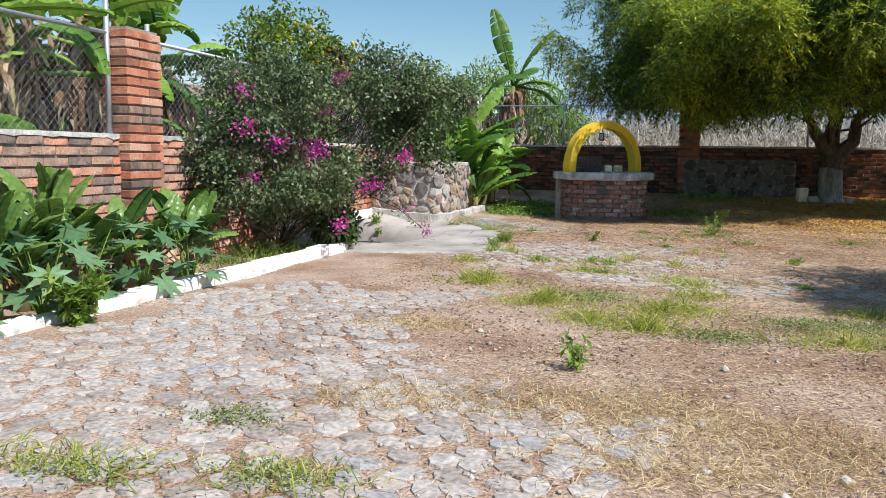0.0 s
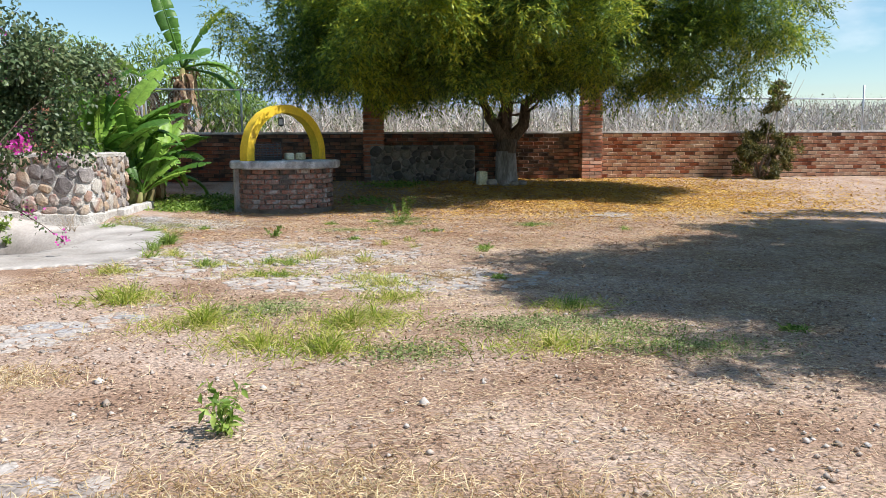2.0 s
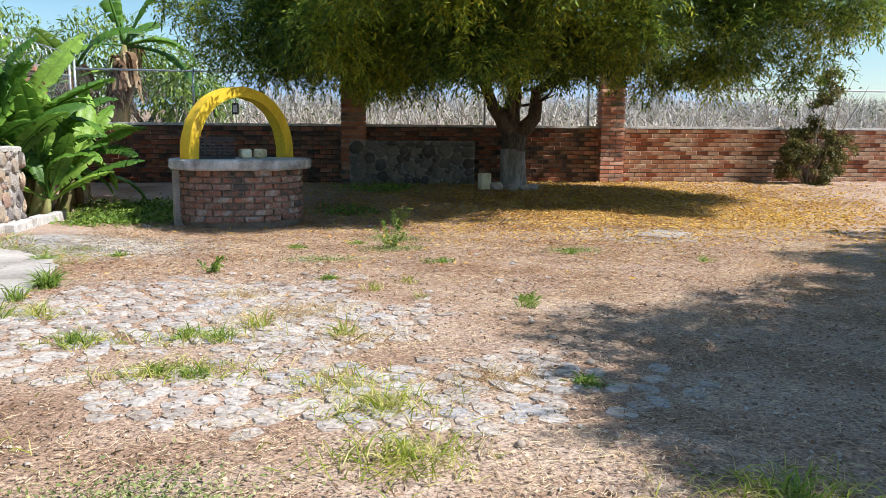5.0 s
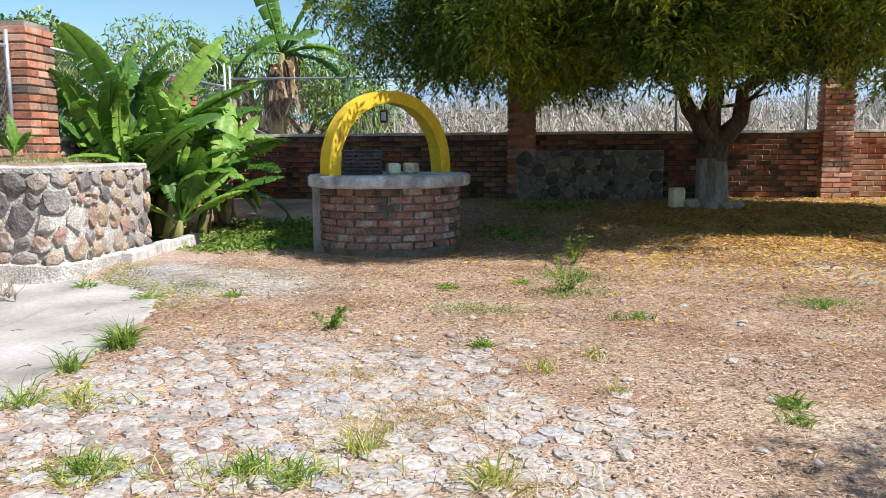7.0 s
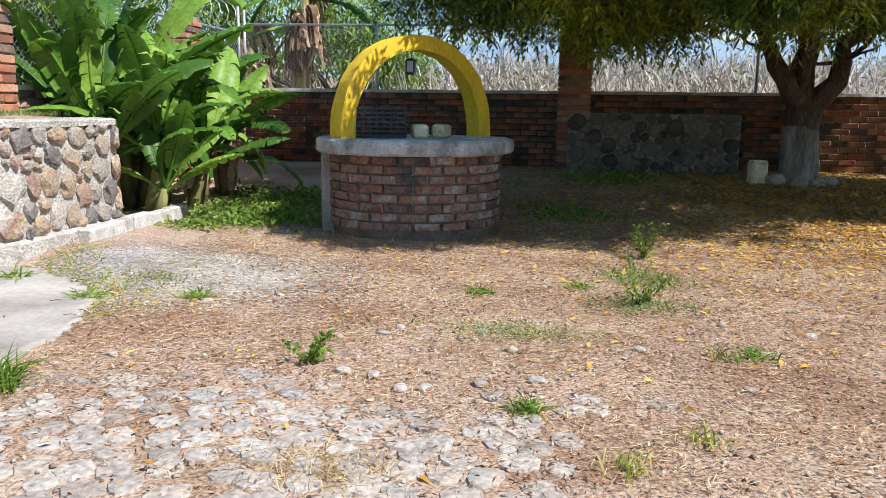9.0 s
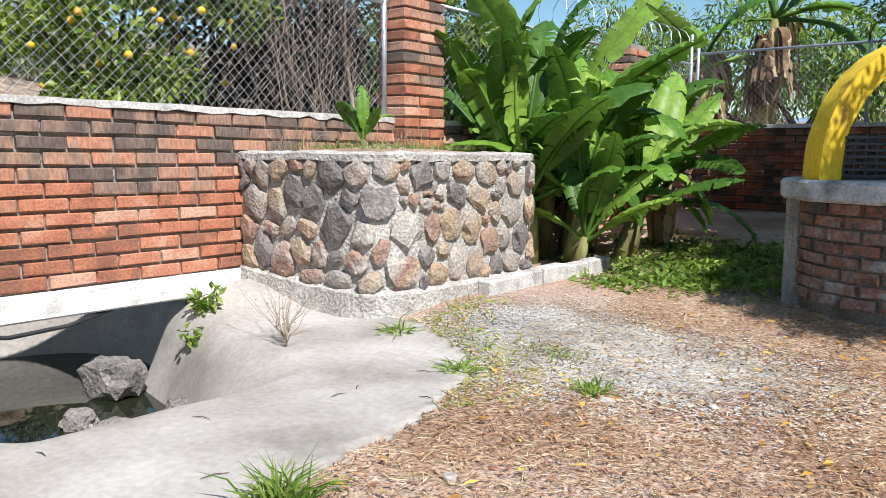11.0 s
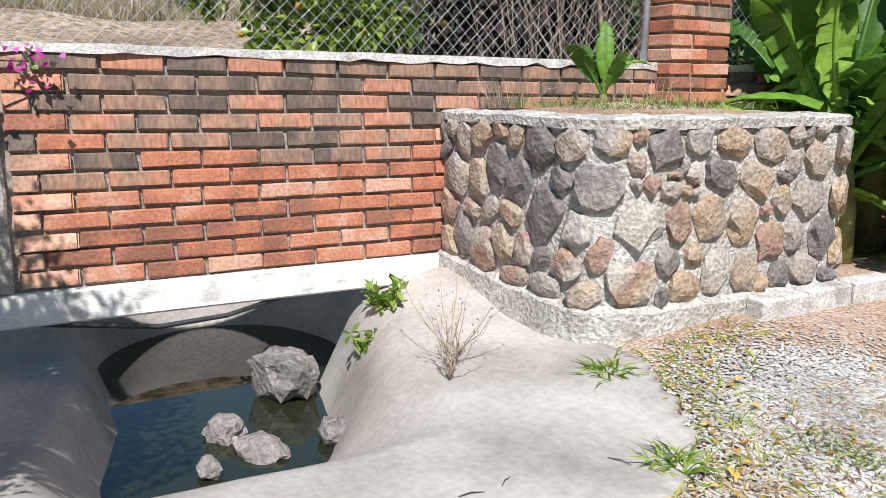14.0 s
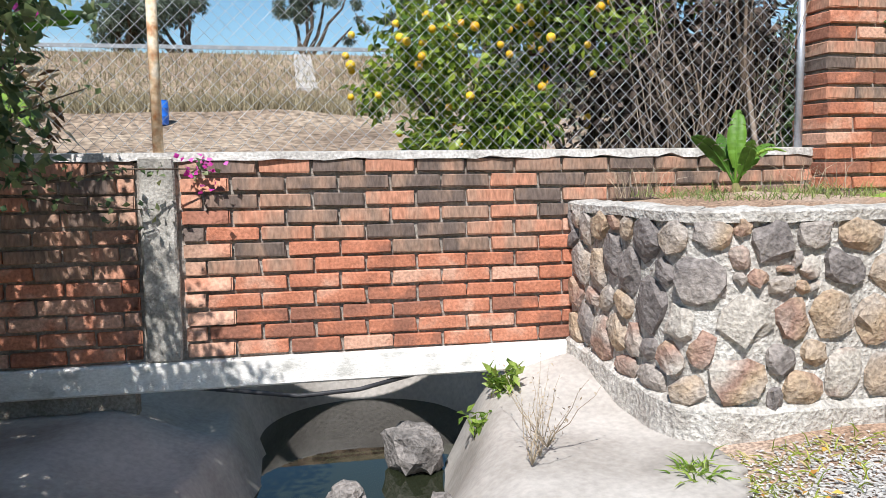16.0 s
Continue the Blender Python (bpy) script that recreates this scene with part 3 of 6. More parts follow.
for i in range(0, 220):
    x0 = -0.1 + i * 0.14
    j = 0.015 * noise.noise((x0 * 2, 0, 7))
    s.box(x0, BACK_Y - 0.012 + j, BACK_TOP - 0.055, x0 + 0.14, BACK_Y + 0.19, BACK_TOP + j, 0.003)
child("coping", s.mesh("coping", "coping"), wall_back)
# Shade on the first pillar comes as a larger share of dark bricks.
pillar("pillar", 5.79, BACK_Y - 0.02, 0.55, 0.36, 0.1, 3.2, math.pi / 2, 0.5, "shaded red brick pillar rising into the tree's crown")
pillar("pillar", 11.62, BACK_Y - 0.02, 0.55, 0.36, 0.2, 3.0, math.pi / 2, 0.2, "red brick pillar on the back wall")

# Plain walls and house front that close the yard behind the camera
s = Shape().box(24, -24, -0.3, 24.2, BACK_Y, 1.5, 0.01)
tagged(new("wall_east", s.mesh("wall_east", "brick_rest")), "plain brick wall closing the yard", "wall", kind="structure")
s = Shape().box(-0.2, -24.2, -0.3, 24, -24, 1.5, 0.01)
tagged(new("wall_south", s.mesh("wall_south", "brick_rest")), "plain brick wall closing the yard", "wall", kind="structure")

# ---- stone planter ----
FACE = [(0.0, 0.0), (0.55, 0.03), (1.05, 0.08), (1.22, 0.13), (1.32, 0.24), (1.37, 0.42), (1.38, 1.1), (1.38, 1.78), (1.30, 1.90), (1.10, 1.94), (0.3, 1.96)]
FACE = [Vector((x, y, 0)) for x, y in FACE]


def along(s):
    for a, b in zip(FACE, FACE[1:]):
        d = (b - a).length
        if s <= d or b is FACE[-1]:
            t = (b - a) / d
            return a + t * s, Vector((t.y, -t.x, 0))
        s -= d


total = sum((b - a).length for a, b in zip(FACE, FACE[1:]))
P_TOP, P_BASE = 1.09, 0.22
planter = thing("stone_planter", 0.7, 0.9, 0.1, "raised planter of rounded river stones in pale mortar", "planter")
to_local = planter.matrix_world.inverted()
s = Shape()
vs = [to_local @ (p + Vector((0, 0, z))) for z in (-0.15, P_TOP - 0.01) for p in FACE]
k = len(FACE)
s.add(vs, [(i, i + 1, i + 1 + k, i + k) for i in range(k - 1)] + [tuple(range(k, 2 * k))])
child("mortar_body", s.mesh("mortar_body", "stone_mortar"), planter, "rough pale grey mortar")
N = 60
vs = []
for i in range(N + 1):
    p, nn = along(total * 0.81 * i / N)
    w = 0.055 + 0.02 * noise.noise(p * 5)
    z = P_BASE + 0.01 - 0.09 * min(1, p.x) + 0.015 * noise.noise(p * 6)
    vs += [to_local @ v for v in (p + nn * w + Vector((0, 0, -0.2)), p + nn * w * 0.8 + Vector((0, 0, z)), p + Vector((0, 0, z + 0.03)))]
s = Shape().add(vs, [(3 * i + j, 3 * i + 3 + j, 3 * i + 4 + j, 3 * i + 1 + j) for i in range(N) for j in (0, 1)])
child("plinth", s.mesh("plinth", "stone_mortar"), planter, "rough pale mortar footing")
soil = Shape()
soil.add([to_local @ (p * 0.93 + Vector((0.03, 0.05, P_TOP - 0.02 + 0.03 * noise.noise(p * 4)))) for p in FACE] + [to_local @ Vector((0.5, 0.9, P_TOP + 0.06))], [(i, i + 1, k) for i in range(k - 1)] + [(k - 1, 0, k)])
rim = []
for i in range(N + 1):
    p, nn = along(total * 0.93 * i / N)
    q = 0.012 * noise.noise(p * 9)
    rim += [to_local @ (p + nn * a + Vector((0, 0, P_TOP + b + q))) for a, b in ((0.028 + q, -0.055), (0.03 + q, -0.008), (0.012, 0.004), (-0.13 + q, 0.012), (-0.15, -0.04))]
child("rim", Shape().add(rim, [(5 * i + j, 5 * i + 5 + j, 5 * i + 6 + j, 5 * i + 1 + j) for i in range(N) for j in range(4)]).mesh("rim", "stone_mortar"), planter, "rough mortar top of the planter")
child("soil", soil.mesh("soil", "earth"), planter)


def packed(w, h, n, seed):
    """Stones packed on a w x h sheet: centre, half axes and turn of each, from relaxed cells."""
    r = np.random.default_rng(seed)
    pts = r.random((n, 2)) * [w, h]
    weight = r.choice([0.0, 0.0, 0.003, 0.008, 0.014, 0.02], n)
    u, v = np.meshgrid((np.arange(int(w / 0.02)) + 0.5) * 0.02, (np.arange(int(h / 0.02)) + 0.5) * 0.02, indexing="ij")
    cells = np.stack([u.ravel(), v.ravel()], 1)
    for _ in range(7):
        d = ((cells[:, None] - pts[None]) ** 2).sum(-1) - weight[None]
        own = d.argmin(1)
        for i in range(n):
            if (own == i).any():
                pts[i] = cells[own == i].mean(0)
    out = []
    for i in range(n):
        c = cells[own == i]
        if len(c) < 6:
            continue
        cov = np.cov((c - c.mean(0)).T)
        e, q = np.linalg.eigh(cov)
        out.append((c.mean(0), 1.84 * np.sqrt(e[::-1] + 1e-6), math.atan2(q[1, 1], q[0, 1])))
    return out


STONES = [rock_mesh("stone", "stone", i, 0.42) for i in range(12)]
for i, (c, (a, b), turn) in enumerate(packed(total * 0.9, P_TOP - P_BASE - 0.03, 104, 5)):
    p, nn = along(c[0])
    zrot = math.atan2(nn.y, nn.x)
    m = Matrix.Translation(p + Vector((0, 0, P_BASE - 0.07 * min(1, p.x) + c[1] * (1 + 0.07 * min(1, p.x) / (P_TOP - P_BASE)))) + nn * 0.004) @ Matrix.Rotation(zrot, 4, "Z") @ Matrix.Rotation(turn, 4, "X") @ Matrix.Diagonal((0.085 + 0.12 * b, 1.98 * a, 1.98 * b, 1))
    child("stone", STONES[i % 12], planter, m=to_local @ m)

# low kerb running on from the planter
s = Shape()
for i in range(5):
    s.box(1.42, 1.05 + i * 0.37, yard(1.5, 1.2) - 0.1, 1.55 - 0.01 * (i % 2), 1.405 + i * 0.37, 0.16 + 0.01 * (i % 3), 0.015)
tagged(new("kerb", s.mesh("kerb", "coping")), "low pale concrete kerb beside the banana clump", "kerb", kind="structure")

# whitewashed bed kerb
bed_kerb = thing("bed_kerb", 1.12, -7.5, 0, "whitewashed stone edging of the planting bed", "kerb", kind="structure")
r = random.Random(4)
y = -12.0
while y < -4.2:
    l = r.uniform(0.35, 0.6)
    me = Shape().box(-0.09, 0, -0.2, 0.07, l - 0.012, 0.055 + r.uniform(-0.015, 0.02), 0.02).mesh("kerb_stone", "whitewash")
    child("kerb_stone", me, bed_kerb, m=pose(0.02 * math.sin(y), y + 7.5, 0, 0, r.uniform(-3, 3), r.uniform(-2, 2)))
    y += l

# ---- well ----
WX, WY, WZ = 3.98, 3.32, 0.02
well = thing("well", WX, WY, WZ, "round brick well with a painted concrete rim and yellow arch", "well")
child("drum_core", Shape().lathe([(0.895, -0.2), (0.895, 0.77)], 48).mesh("drum_core", "mortar", True), well, "dark mortar of the drum")
child("rim", Shape().lathe([(0.90, 0.735), (1.05, 0.745), (1.075, 0.77), (1.07, 0.875), (1.045, 0.9), (0.6, 0.905), (0.3, 0.905)], 14, 0.025).mesh("rim", "rim_paint"), well, "chipped grey and white painted concrete rim")
arch_dir = Vector((0.70, 0.714, 0)).normalized()
arch_n = Vector((0.714, -0.70, 0)).normalized()
vs, fs = [], []
K = 44
for i in range(K + 1):
    a = math.pi * i / K
    for ro, zo, dd in ((0.985, 1.07, 0.11), (0.82, 0.915, 0.11), (0.82, 0.915, -0.11), (0.985, 1.07, -0.11)):
        w = 0.012 * noise.noise((i * 0.4, dd * 9, ro))
        x = math.cos(a) * (ro + w)
        z = 0.90 + (zo + w) * math.sin(a) ** 0.86
        vs.append(arch_dir * x + arch_n * dd + Vector((0, 0, z)))
    if i:
        b = i * 4
        fs += [(b - 4 + q, b - 4 + (q + 1) % 4, b + (q + 1) % 4, b + q) for q in range(4)]
fs += [(0, 1, 2, 3), (K * 4 + 3, K * 4 + 2, K * 4 + 1, K * 4)]
child("arch", Shape().add(vs, fs).mesh("arch", "yellow_paint"), well, "weathered yellow painted arch")
child("post", Shape().box(-0.07, -0.06, -0.15, 0.07, 0.06, 0.75, 0.015).mesh("post", "rough_concrete"), well, "grey concrete post", pose(-0.87, -0.36, 0, 0, 0, 22))
lantern = thing("lantern", *(Vector((WX, WY, WZ)) + arch_dir * -0.06 + Vector((0, 0, 1.56))), "small dark hanging lantern under the arch", "lantern")
lamp_body = child("body", Shape().box(-0.05, -0.05, 0, 0.05, 0.05, 0.17, 0.015).mesh("body", "black_plastic"), lantern)
child("pane", Shape().box(-0.032, -0.056, 0.03, 0.032, -0.048, 0.14, 0.002).mesh("pane", "glass"), lamp_body, "pale dusty pane")
child("hook", Shape().tube([(0, 0, 0.165), (0.01, 0, 0.2), (0, 0, 0.262)], 0.006, 6).mesh("hook", "black_plastic"), lantern)

# crate and blocks on the rim
crate = thing("crate", WX - 0.34, WY - 0.46, WZ + 0.905, "open black plastic produce crate on the well", "crate", rz=8)
for name, box in (("floor", (-0.32, -0.17, 0, 0.32, 0.17, 0.012)),):
    child(name, Shape().box(*box, 0.004).mesh(name, "black_plastic"), crate)
for sy in (-0.17, 0.16):
    for k in range(7):
        child("slat", Shape().box(-0.32, sy, 0.012 + k * 0.046, 0.32, sy + 0.014, 0.034 + k * 0.046, 0.003).mesh("slat", "black_plastic"), crate)
    for k in range(10):
        child("bar", Shape().box(-0.32 + k * 0.07, sy + 0.002, 0.01, -0.305 + k * 0.07, sy + 0.009, 0.328, 0.002).mesh("bar", "black_plastic"), crate)
for sx in (-0.325, 0.313):
    child("end_panel", Shape().box(sx, -0.17, 0.01, sx + 0.012, 0.17, 0.335, 0.004).mesh("end_panel", "black_plastic"), crate)
me = Shape().box(-0.075, -0.11, 0, 0.075, 0.11, 0.14, 0.025).mesh("block", "block")
for k, (dx, dy, rz) in enumerate(((0.13, -0.46, 24), (0.34, -0.34, -14))):
    b = new("stone_block", me)
    b.matrix_world = pose(WX + dx, WY + dy, WZ + 0.906, 0, 0, rz)
    tagged(b, "pale yellowish rough stone block on the well rim", "block", "blocks on the well")

# ---- chain-link fences ----
def fence(name, a, b, z0, z1, posts, label, rail=True, wire_gap=0.085, wire=0.0014):
    a, b = Vector(a), Vector(b)
    L, way = (b - a).length, (b - a).normalized()
    ob = thing(name, a.x, a.y, 0, label, "fence", "chain-link fences")
    P, Q = [], []
    H = z1 - z0
    k = -H
    while k < L:
        lo, hi = max(0.0, -k), min(H, L - k)
        if hi - lo > 0.02:
            P += [(k + lo, z0 + lo), (k + lo, z1 - lo)]
            Q += [(k + hi, z0 + hi), (k + hi, z1 - hi)]
        k += wire_gap
    P, Q = np.array(P), np.array(Q)
    A = np.outer(P[:, 0], way) + np.outer(P[:, 1], (0, 0, 1))
    B = np.outer(Q[:, 0], way) + np.outer(Q[:, 1], (0, 0, 1))
    T = unit(B - A)
    side = np.cross(T, np.array(way.cross(Vector((0, 0, 1)))))
    out = np.tile(np.array(way.cross(Vector((0, 0, 1)))), (len(A), 1))
    n = len(A)
    V = np.stack([A + side * wire, A - side * wire * 0.6 + out * wire, A - side * wire * 0.6 - out * wire, B + side * wire, B - side * wire * 0.6 + out * wire, B - side * wire * 0.6 - out * wire], 1).reshape(-1, 3)
    k = np.arange(n)[:, None] * 6
    F = np.concatenate([k + [[0, 1, 4, 3]], k + [[1, 2, 5, 4]], k + [[2, 0, 3, 5]]], 0)
    child("mesh_wire", quick("mesh_wire", V, F, "galvanized"), ob, "galvanized diamond wire mesh")
    if rail:
        child("rail", Shape().tube([way * 0 + Vector((0, 0, z1)), way * (L / 2) + Vector((0, 0, z1 - 0.015)), way * L + Vector((0, 0, z1))], 0.021, 8).mesh("rail", "galvanized", True), ob, "galvanized top pipe")
    for d, top, mat in posts:
        child("post", Shape().tube([way * d + Vector((0.0, 0, z0 - 0.05)), way * d + Vector((0, 0, top))], 0.026 if mat == "galvanized" else 0.03, 8).mesh("post", mat, True), ob, "" if mat == "galvanized" else "rusty pale painted post")
    return ob


fence("fence", (-0.07, -6.42, 0), (-0.07, 1.64, 0), WALL_TOP, 2.42, ((0.02, 2.6, "galvanized"), (3.98, 2.55, "rusty_paint"), (8.02, 2.6, "galvanized")), "chain-link fence panel with a rusty middle post on the wall", wire_gap=0.082)
fence("fence", (-0.07, -16, 0), (-0.07, -7.0, 0), WALL_TOP, 2.42, ((5.2, 2.6, "galvanized"), (8.96, 2.75, "galvanized")), "chain-link fence panel on the brick wall")
fence("fence", (-0.07, 2.22, 0), (-0.07, BACK_Y + 0.05, 0), WALL_TOP, 2.5, ((2.0, 2.6, "galvanized"), (6.2, 2.95, "galvanized")), "chain-link fence panel behind the banana clump")
fence("fence", (-0.05, BACK_Y + 0.08, 0), (5.45, BACK_Y + 0.08, 0), BACK_TOP, 2.66, ((0.05, 2.9, "galvanized"), (2.45, 2.7, "galvanized")), "chain-link fence along the back wall")
fence("fence", (6.02, BACK_Y + 0.08, 0), (11.27, BACK_Y + 0.08, 0), BACK_TOP, 2.62, ((2.7, 2.7, "galvanized"), (5.1, 2.7, "galvanized")), "chain-link fence along the back wall in the tree's shade")
fence("fence", (11.83, BACK_Y + 0.08, 0), (29, BACK_Y + 0.08, 0), BACK_TOP, 2.44, ((2.15, 2.5, "galvanized"), (5.1, 3.0, "galvanized"), (7.6, 2.8, "galvanized"), (10.5, 2.7, "galvanized")), "chain-link fence along the sunlit back wall")
coil = Shape()
pts = [(-0.07 + 0.24 * math.cos(t), 4.3 + t * 0.05, 2.72 + 0.24 * math.sin(t)) for t in np.arange(0, 75, 0.5)]
coil.tube(pts, 0.0045, 4)
tagged(new("razor_wire", coil.mesh("razor_wire", "galvanized")), "coiled galvanized razor wire above the corner fence", "razor wire")

# ---- the big tree ----
def limb_points(a, b, n=6, sag=0.15, seed=0):
    a, b = Vector(a), Vector(b)
    out = []
    for i in range(n + 1):
        t = i / n
        p = a.lerp(b, t) + Vector((noise.noise((seed, t * 3, 0)), noise.noise((seed, t * 3, 5)), 0.5 * noise.noise((seed, t * 3, 9)))) * sag * math.sin(math.pi * min(1, t * 1.1)) * (b - a).length * 0.4
        out.append(p)
    return out


def shade_tree(name, x, y, z0, limbs, blobs, sprays, label, painted=0.0, spray_len=0.36, trunk_r=0.26, fork=1.35):
    ob = thing(name, x, y, z0, label, "tree")
    pts = [(0, 0, -0.15), (0.01, 0, 0.1), (-0.01, 0.02, fork * 0.5), (0.02, 0, fork)]
    child("trunk", Shape().tube(pts, [trunk_r * 1.35, trunk_r * 1.05, trunk_r * 0.9, trunk_r], 14).mesh("trunk", "bark", True), ob, "dark fissured trunk")
    if painted:
        child("lime_band", Shape().tube([(0, 0, -0.1), (0.01, 0, 0.1), (-0.01, 0.02, painted)], [trunk_r * 1.38, trunk_r * 1.1, trunk_r * 0.97], 14, False).mesh("lime_band", "lime_bark", True), ob, "whitewashed lower trunk, flaking")
    for i, (ex, ey, ez, r) in enumerate(limbs):
        p = limb_points((0.0, 0, fork * 0.92), (ex, ey, ez), 8, 0.35, i + x)
        child("limb", Shape().tube(p, [r * (1 - 0.75 * t / 8) for t in range(9)], 8).mesh("limb", "bark", True), ob)
        tw = Shape()
        rr = random.Random(i)
        for k in range(10):
            q = p[rr.randint(3, 8)]
            e = q + Vector((rr.uniform(-1, 1), rr.uniform(-1, 1), rr.uniform(-0.3, 0.7))) * 1.2
            tw.tube(limb_points(q, e, 4, 0.3, k), [0.035, 0.03, 0.022, 0.014, 0.006], 5)
        child("twig_mass", tw.mesh("twig_mass", "bark"), ob)
    C, d = in_blobs(blobs, sprays // 85, 0.4)
    clumps = np.concatenate([C, rng.uniform(0.3, 0.7, (len(C), 1)), rng.uniform(0.3, 0.7, (len(C), 1)), rng.uniform(0.24, 0.5, (len(C), 1))], 1)
    P, d = in_blobs(clumps, sprays, 0.3)
    n = len(P)
    D = unit(d * [[0.7, 0.7, 0.3]] + rng.normal(size=(n, 3)) * 0.5 - [[0, 0, 0.32]])
    parts = []
    for j in range(13):
        t = j / 12
        base = P + D * spray_len * t - np.array([[0, 0, 0.22]]) * spray_len * t * t
        S = unit(np.cross(D, rng.normal(size=(n, 3)) * 0.3 + [[0, 0, 1.0]])) * (1 if j % 2 else -1)
        if j == 12:
            S = D
        way = unit(S * 0.9 + D * 0.6 + rng.normal(size=(n, 3)) * 0.25 - [[0, 0, 0.18]])
        parts.append(small_leaves(base, way, rng.normal(size=(n, 3)) * 0.3 + [[0, 0, 1.0]], rng.uniform(0.09, 0.14, n), rng.uniform(0.026, 0.04, n)))
    V, F = merge(parts)
    V = V - np.array([[x, y, z0]])
    child("crown", quick("crown", V, F, "tree_leaf"), ob, "dense crown of fine drooping compound leaves")
    return ob


TX, TY = 9.1, 7.2
shade_tree("shade_tree", TX, TY, 0.2, [(-1.15, -0.2, 2.9, 0.18), (0.05, 0.4, 3.6, 0.22), (1.35, -0.1, 2.9, 0.19), (-0.35, -1.4, 3.6, 0.1)],
           [(6.1, 1.4, 3.6, 0.75, 0.6, 0.5), (7.7, 1.9, 4.0, 1.4, 0.9, 0.75), (9.4, 2.3, 4.2, 1.6, 0.9, 0.8), (6.7, 2.0, 3.7, 0.7, 0.7, 0.55), (3.6, 6.9, 3.6, 1.7, 1.4, 1.2), (7.6, 6.4, 2.95, 1.3, 0.8, 0.5), (8.6, 5.6, 2.9, 1.2, 0.7, 0.5), (10.2, 5.6, 3.0, 1.2, 0.7, 0.5), (9.1, 6.6, 3.12, 1.5, 0.6, 0.45), (6.6, 5.2, 2.75, 1.1, 0.9, 0.5), (11.6, 6.2, 2.9, 1.1, 0.8, 0.5), (9.3, 5.9, 3.1, 1.4, 0.9, 0.65), (10.9, 6.8, 2.95, 1.2, 0.9, 0.6), (9.0, 7.6, 3.3, 1.2, 0.6, 0.7), (5.9, 7.2, 2.9, 1.1, 0.8, 0.6), (4.9, 5.4, 3.5, 1.6, 1.6, 1.15), (6.2, 3.9, 3.7, 1.7, 1.6, 1.4), (5.8, 6.8, 3.6, 1.9, 1.4, 1.3), (7.6, 3.6, 3.8, 1.7, 1.5, 1.5), (7.6, 5.6, 3.7, 1.7, 1.7, 1.35), (9.2, 3.9, 3.9, 1.8, 1.6, 1.6), (10.7, 4.5, 3.8, 1.7, 1.6, 1.45), (10.2, 6.4, 3.8, 1.9, 1.5, 1.3), (12.2, 4.8, 3.9, 1.7, 1.5, 1.35), (12.0, 5.2, 3.2, 1.0, 0.9, 0.7), (13.6, 4.1, 3.8, 1.6, 1.3, 1.2), (14.0, 5.0, 3.4, 1.2, 1.2, 0.95), (13.1, 5.6, 3.3, 1.2, 1.0, 0.9), (12.5, 7.0, 3.4, 1.0, 0.9, 0.8), (6.2, 2.7, 3.5, 1.3, 1.1, 0.95), (5.1, 3.6, 3.35, 1.1, 1.1, 0.8), (8.0, 5.0, 5.4, 3.2, 1.7, 1.3), (11.0, 4.7, 5.2, 2.6, 1.3, 1.2), (5.2, 6.2, 4.8, 2.0, 1.6, 1.2), (10.6, 7.4, 3.6, 1.4, 0.9, 1.0), (7.8, 7.9, 3.7, 2.2, 1.0, 1.2), (5.0, 7.9, 3.7, 1.8, 0.9, 1.1)],
           32000, "broad shade tree with drooping fine green foliage over the wall", painted=0.85, fork=1.15)
shade_tree("shade_tree", 13.6, -6.4, -0.08, [(-2.2, 0.8, 3.4, 0.13), (1.9, -0.6, 3.6, 0.13), (0.3, 2.2, 3.8, 0.13), (-0.5, -2, 3.6, 0.13)],
           [(13.6, -6.4, 4.2, 3.4, 2.8, 1.3), (12.2, -6.6, 4.0, 2.2, 1.9, 1.2), (15.4, -5.6, 3.8, 2.4, 2.4, 1.2), (15.5, -3.4, 4.0, 2.2, 2.2, 1.2), (12.4, -8.0, 3.9, 1.8, 1.5, 1.1), (11.6, -7.5, 3.9, 1.5, 1.3, 1.0), (14.2, -7.6, 4.0, 2.2, 1.6, 1.1), (12.3, -9.2, 4.0, 1.4, 1.2, 1.0), (11.4, -6.6, 4.0, 1.3, 1.0, 1.0), (17.3, -1.2, 4.0, 1.9, 1.6, 1.1)], 18000, "leafy shade tree throwing a broad shadow over the yard", trunk_r=0.22)

# stones and a pale block by the trunk
for k, (dx, dy, sc) in enumerate(((-0.45, -0.55, 0.25), (-0.15, -0.6, 0.22), (0.12, -0.55, 0.2), (0.35, -0.35, 0.2))):
    st = new("stone", rock_mesh("stone", "cobble", 30 + k))
    st.matrix_world = Matrix.Translation((TX + dx, TY + dy, yard(TX + dx, TY + dy) + sc * 0.28)) @ Matrix.Diagonal((sc * 1.2, sc, sc * 0.8, 1))
    tagged(st, "pale rounded stone at the foot of the tree", "stone", "stones by the tree")
b = new("stone_block", Shape().box(-0.12, -0.1, 0, 0.12, 0.1, 0.36, 0.03).mesh("block", "block"))
b.matrix_world = pose(TX - 0.68, TY - 0.42, yard(TX - 0.7, TY - 0.4) - 0.03, 0, 0, 12)
tagged(b, "upright yellowish stone block near the tree", "block")

# dark stone trough in front of the back wall
trough = thing("stone_trough", 7.05, 8.1, 0.15, "dark rubble stone trough against the back wall", "trough")
child("body", Shape().box(-1.35, -0.2, -0.2, 1.35, 0.3, 1.05, 0.03).mesh("body", "mortar"), trough)
DSTONES = [rock_mesh("stone", "dark_stone", 60 + i, 0.25) for i in range(5)]
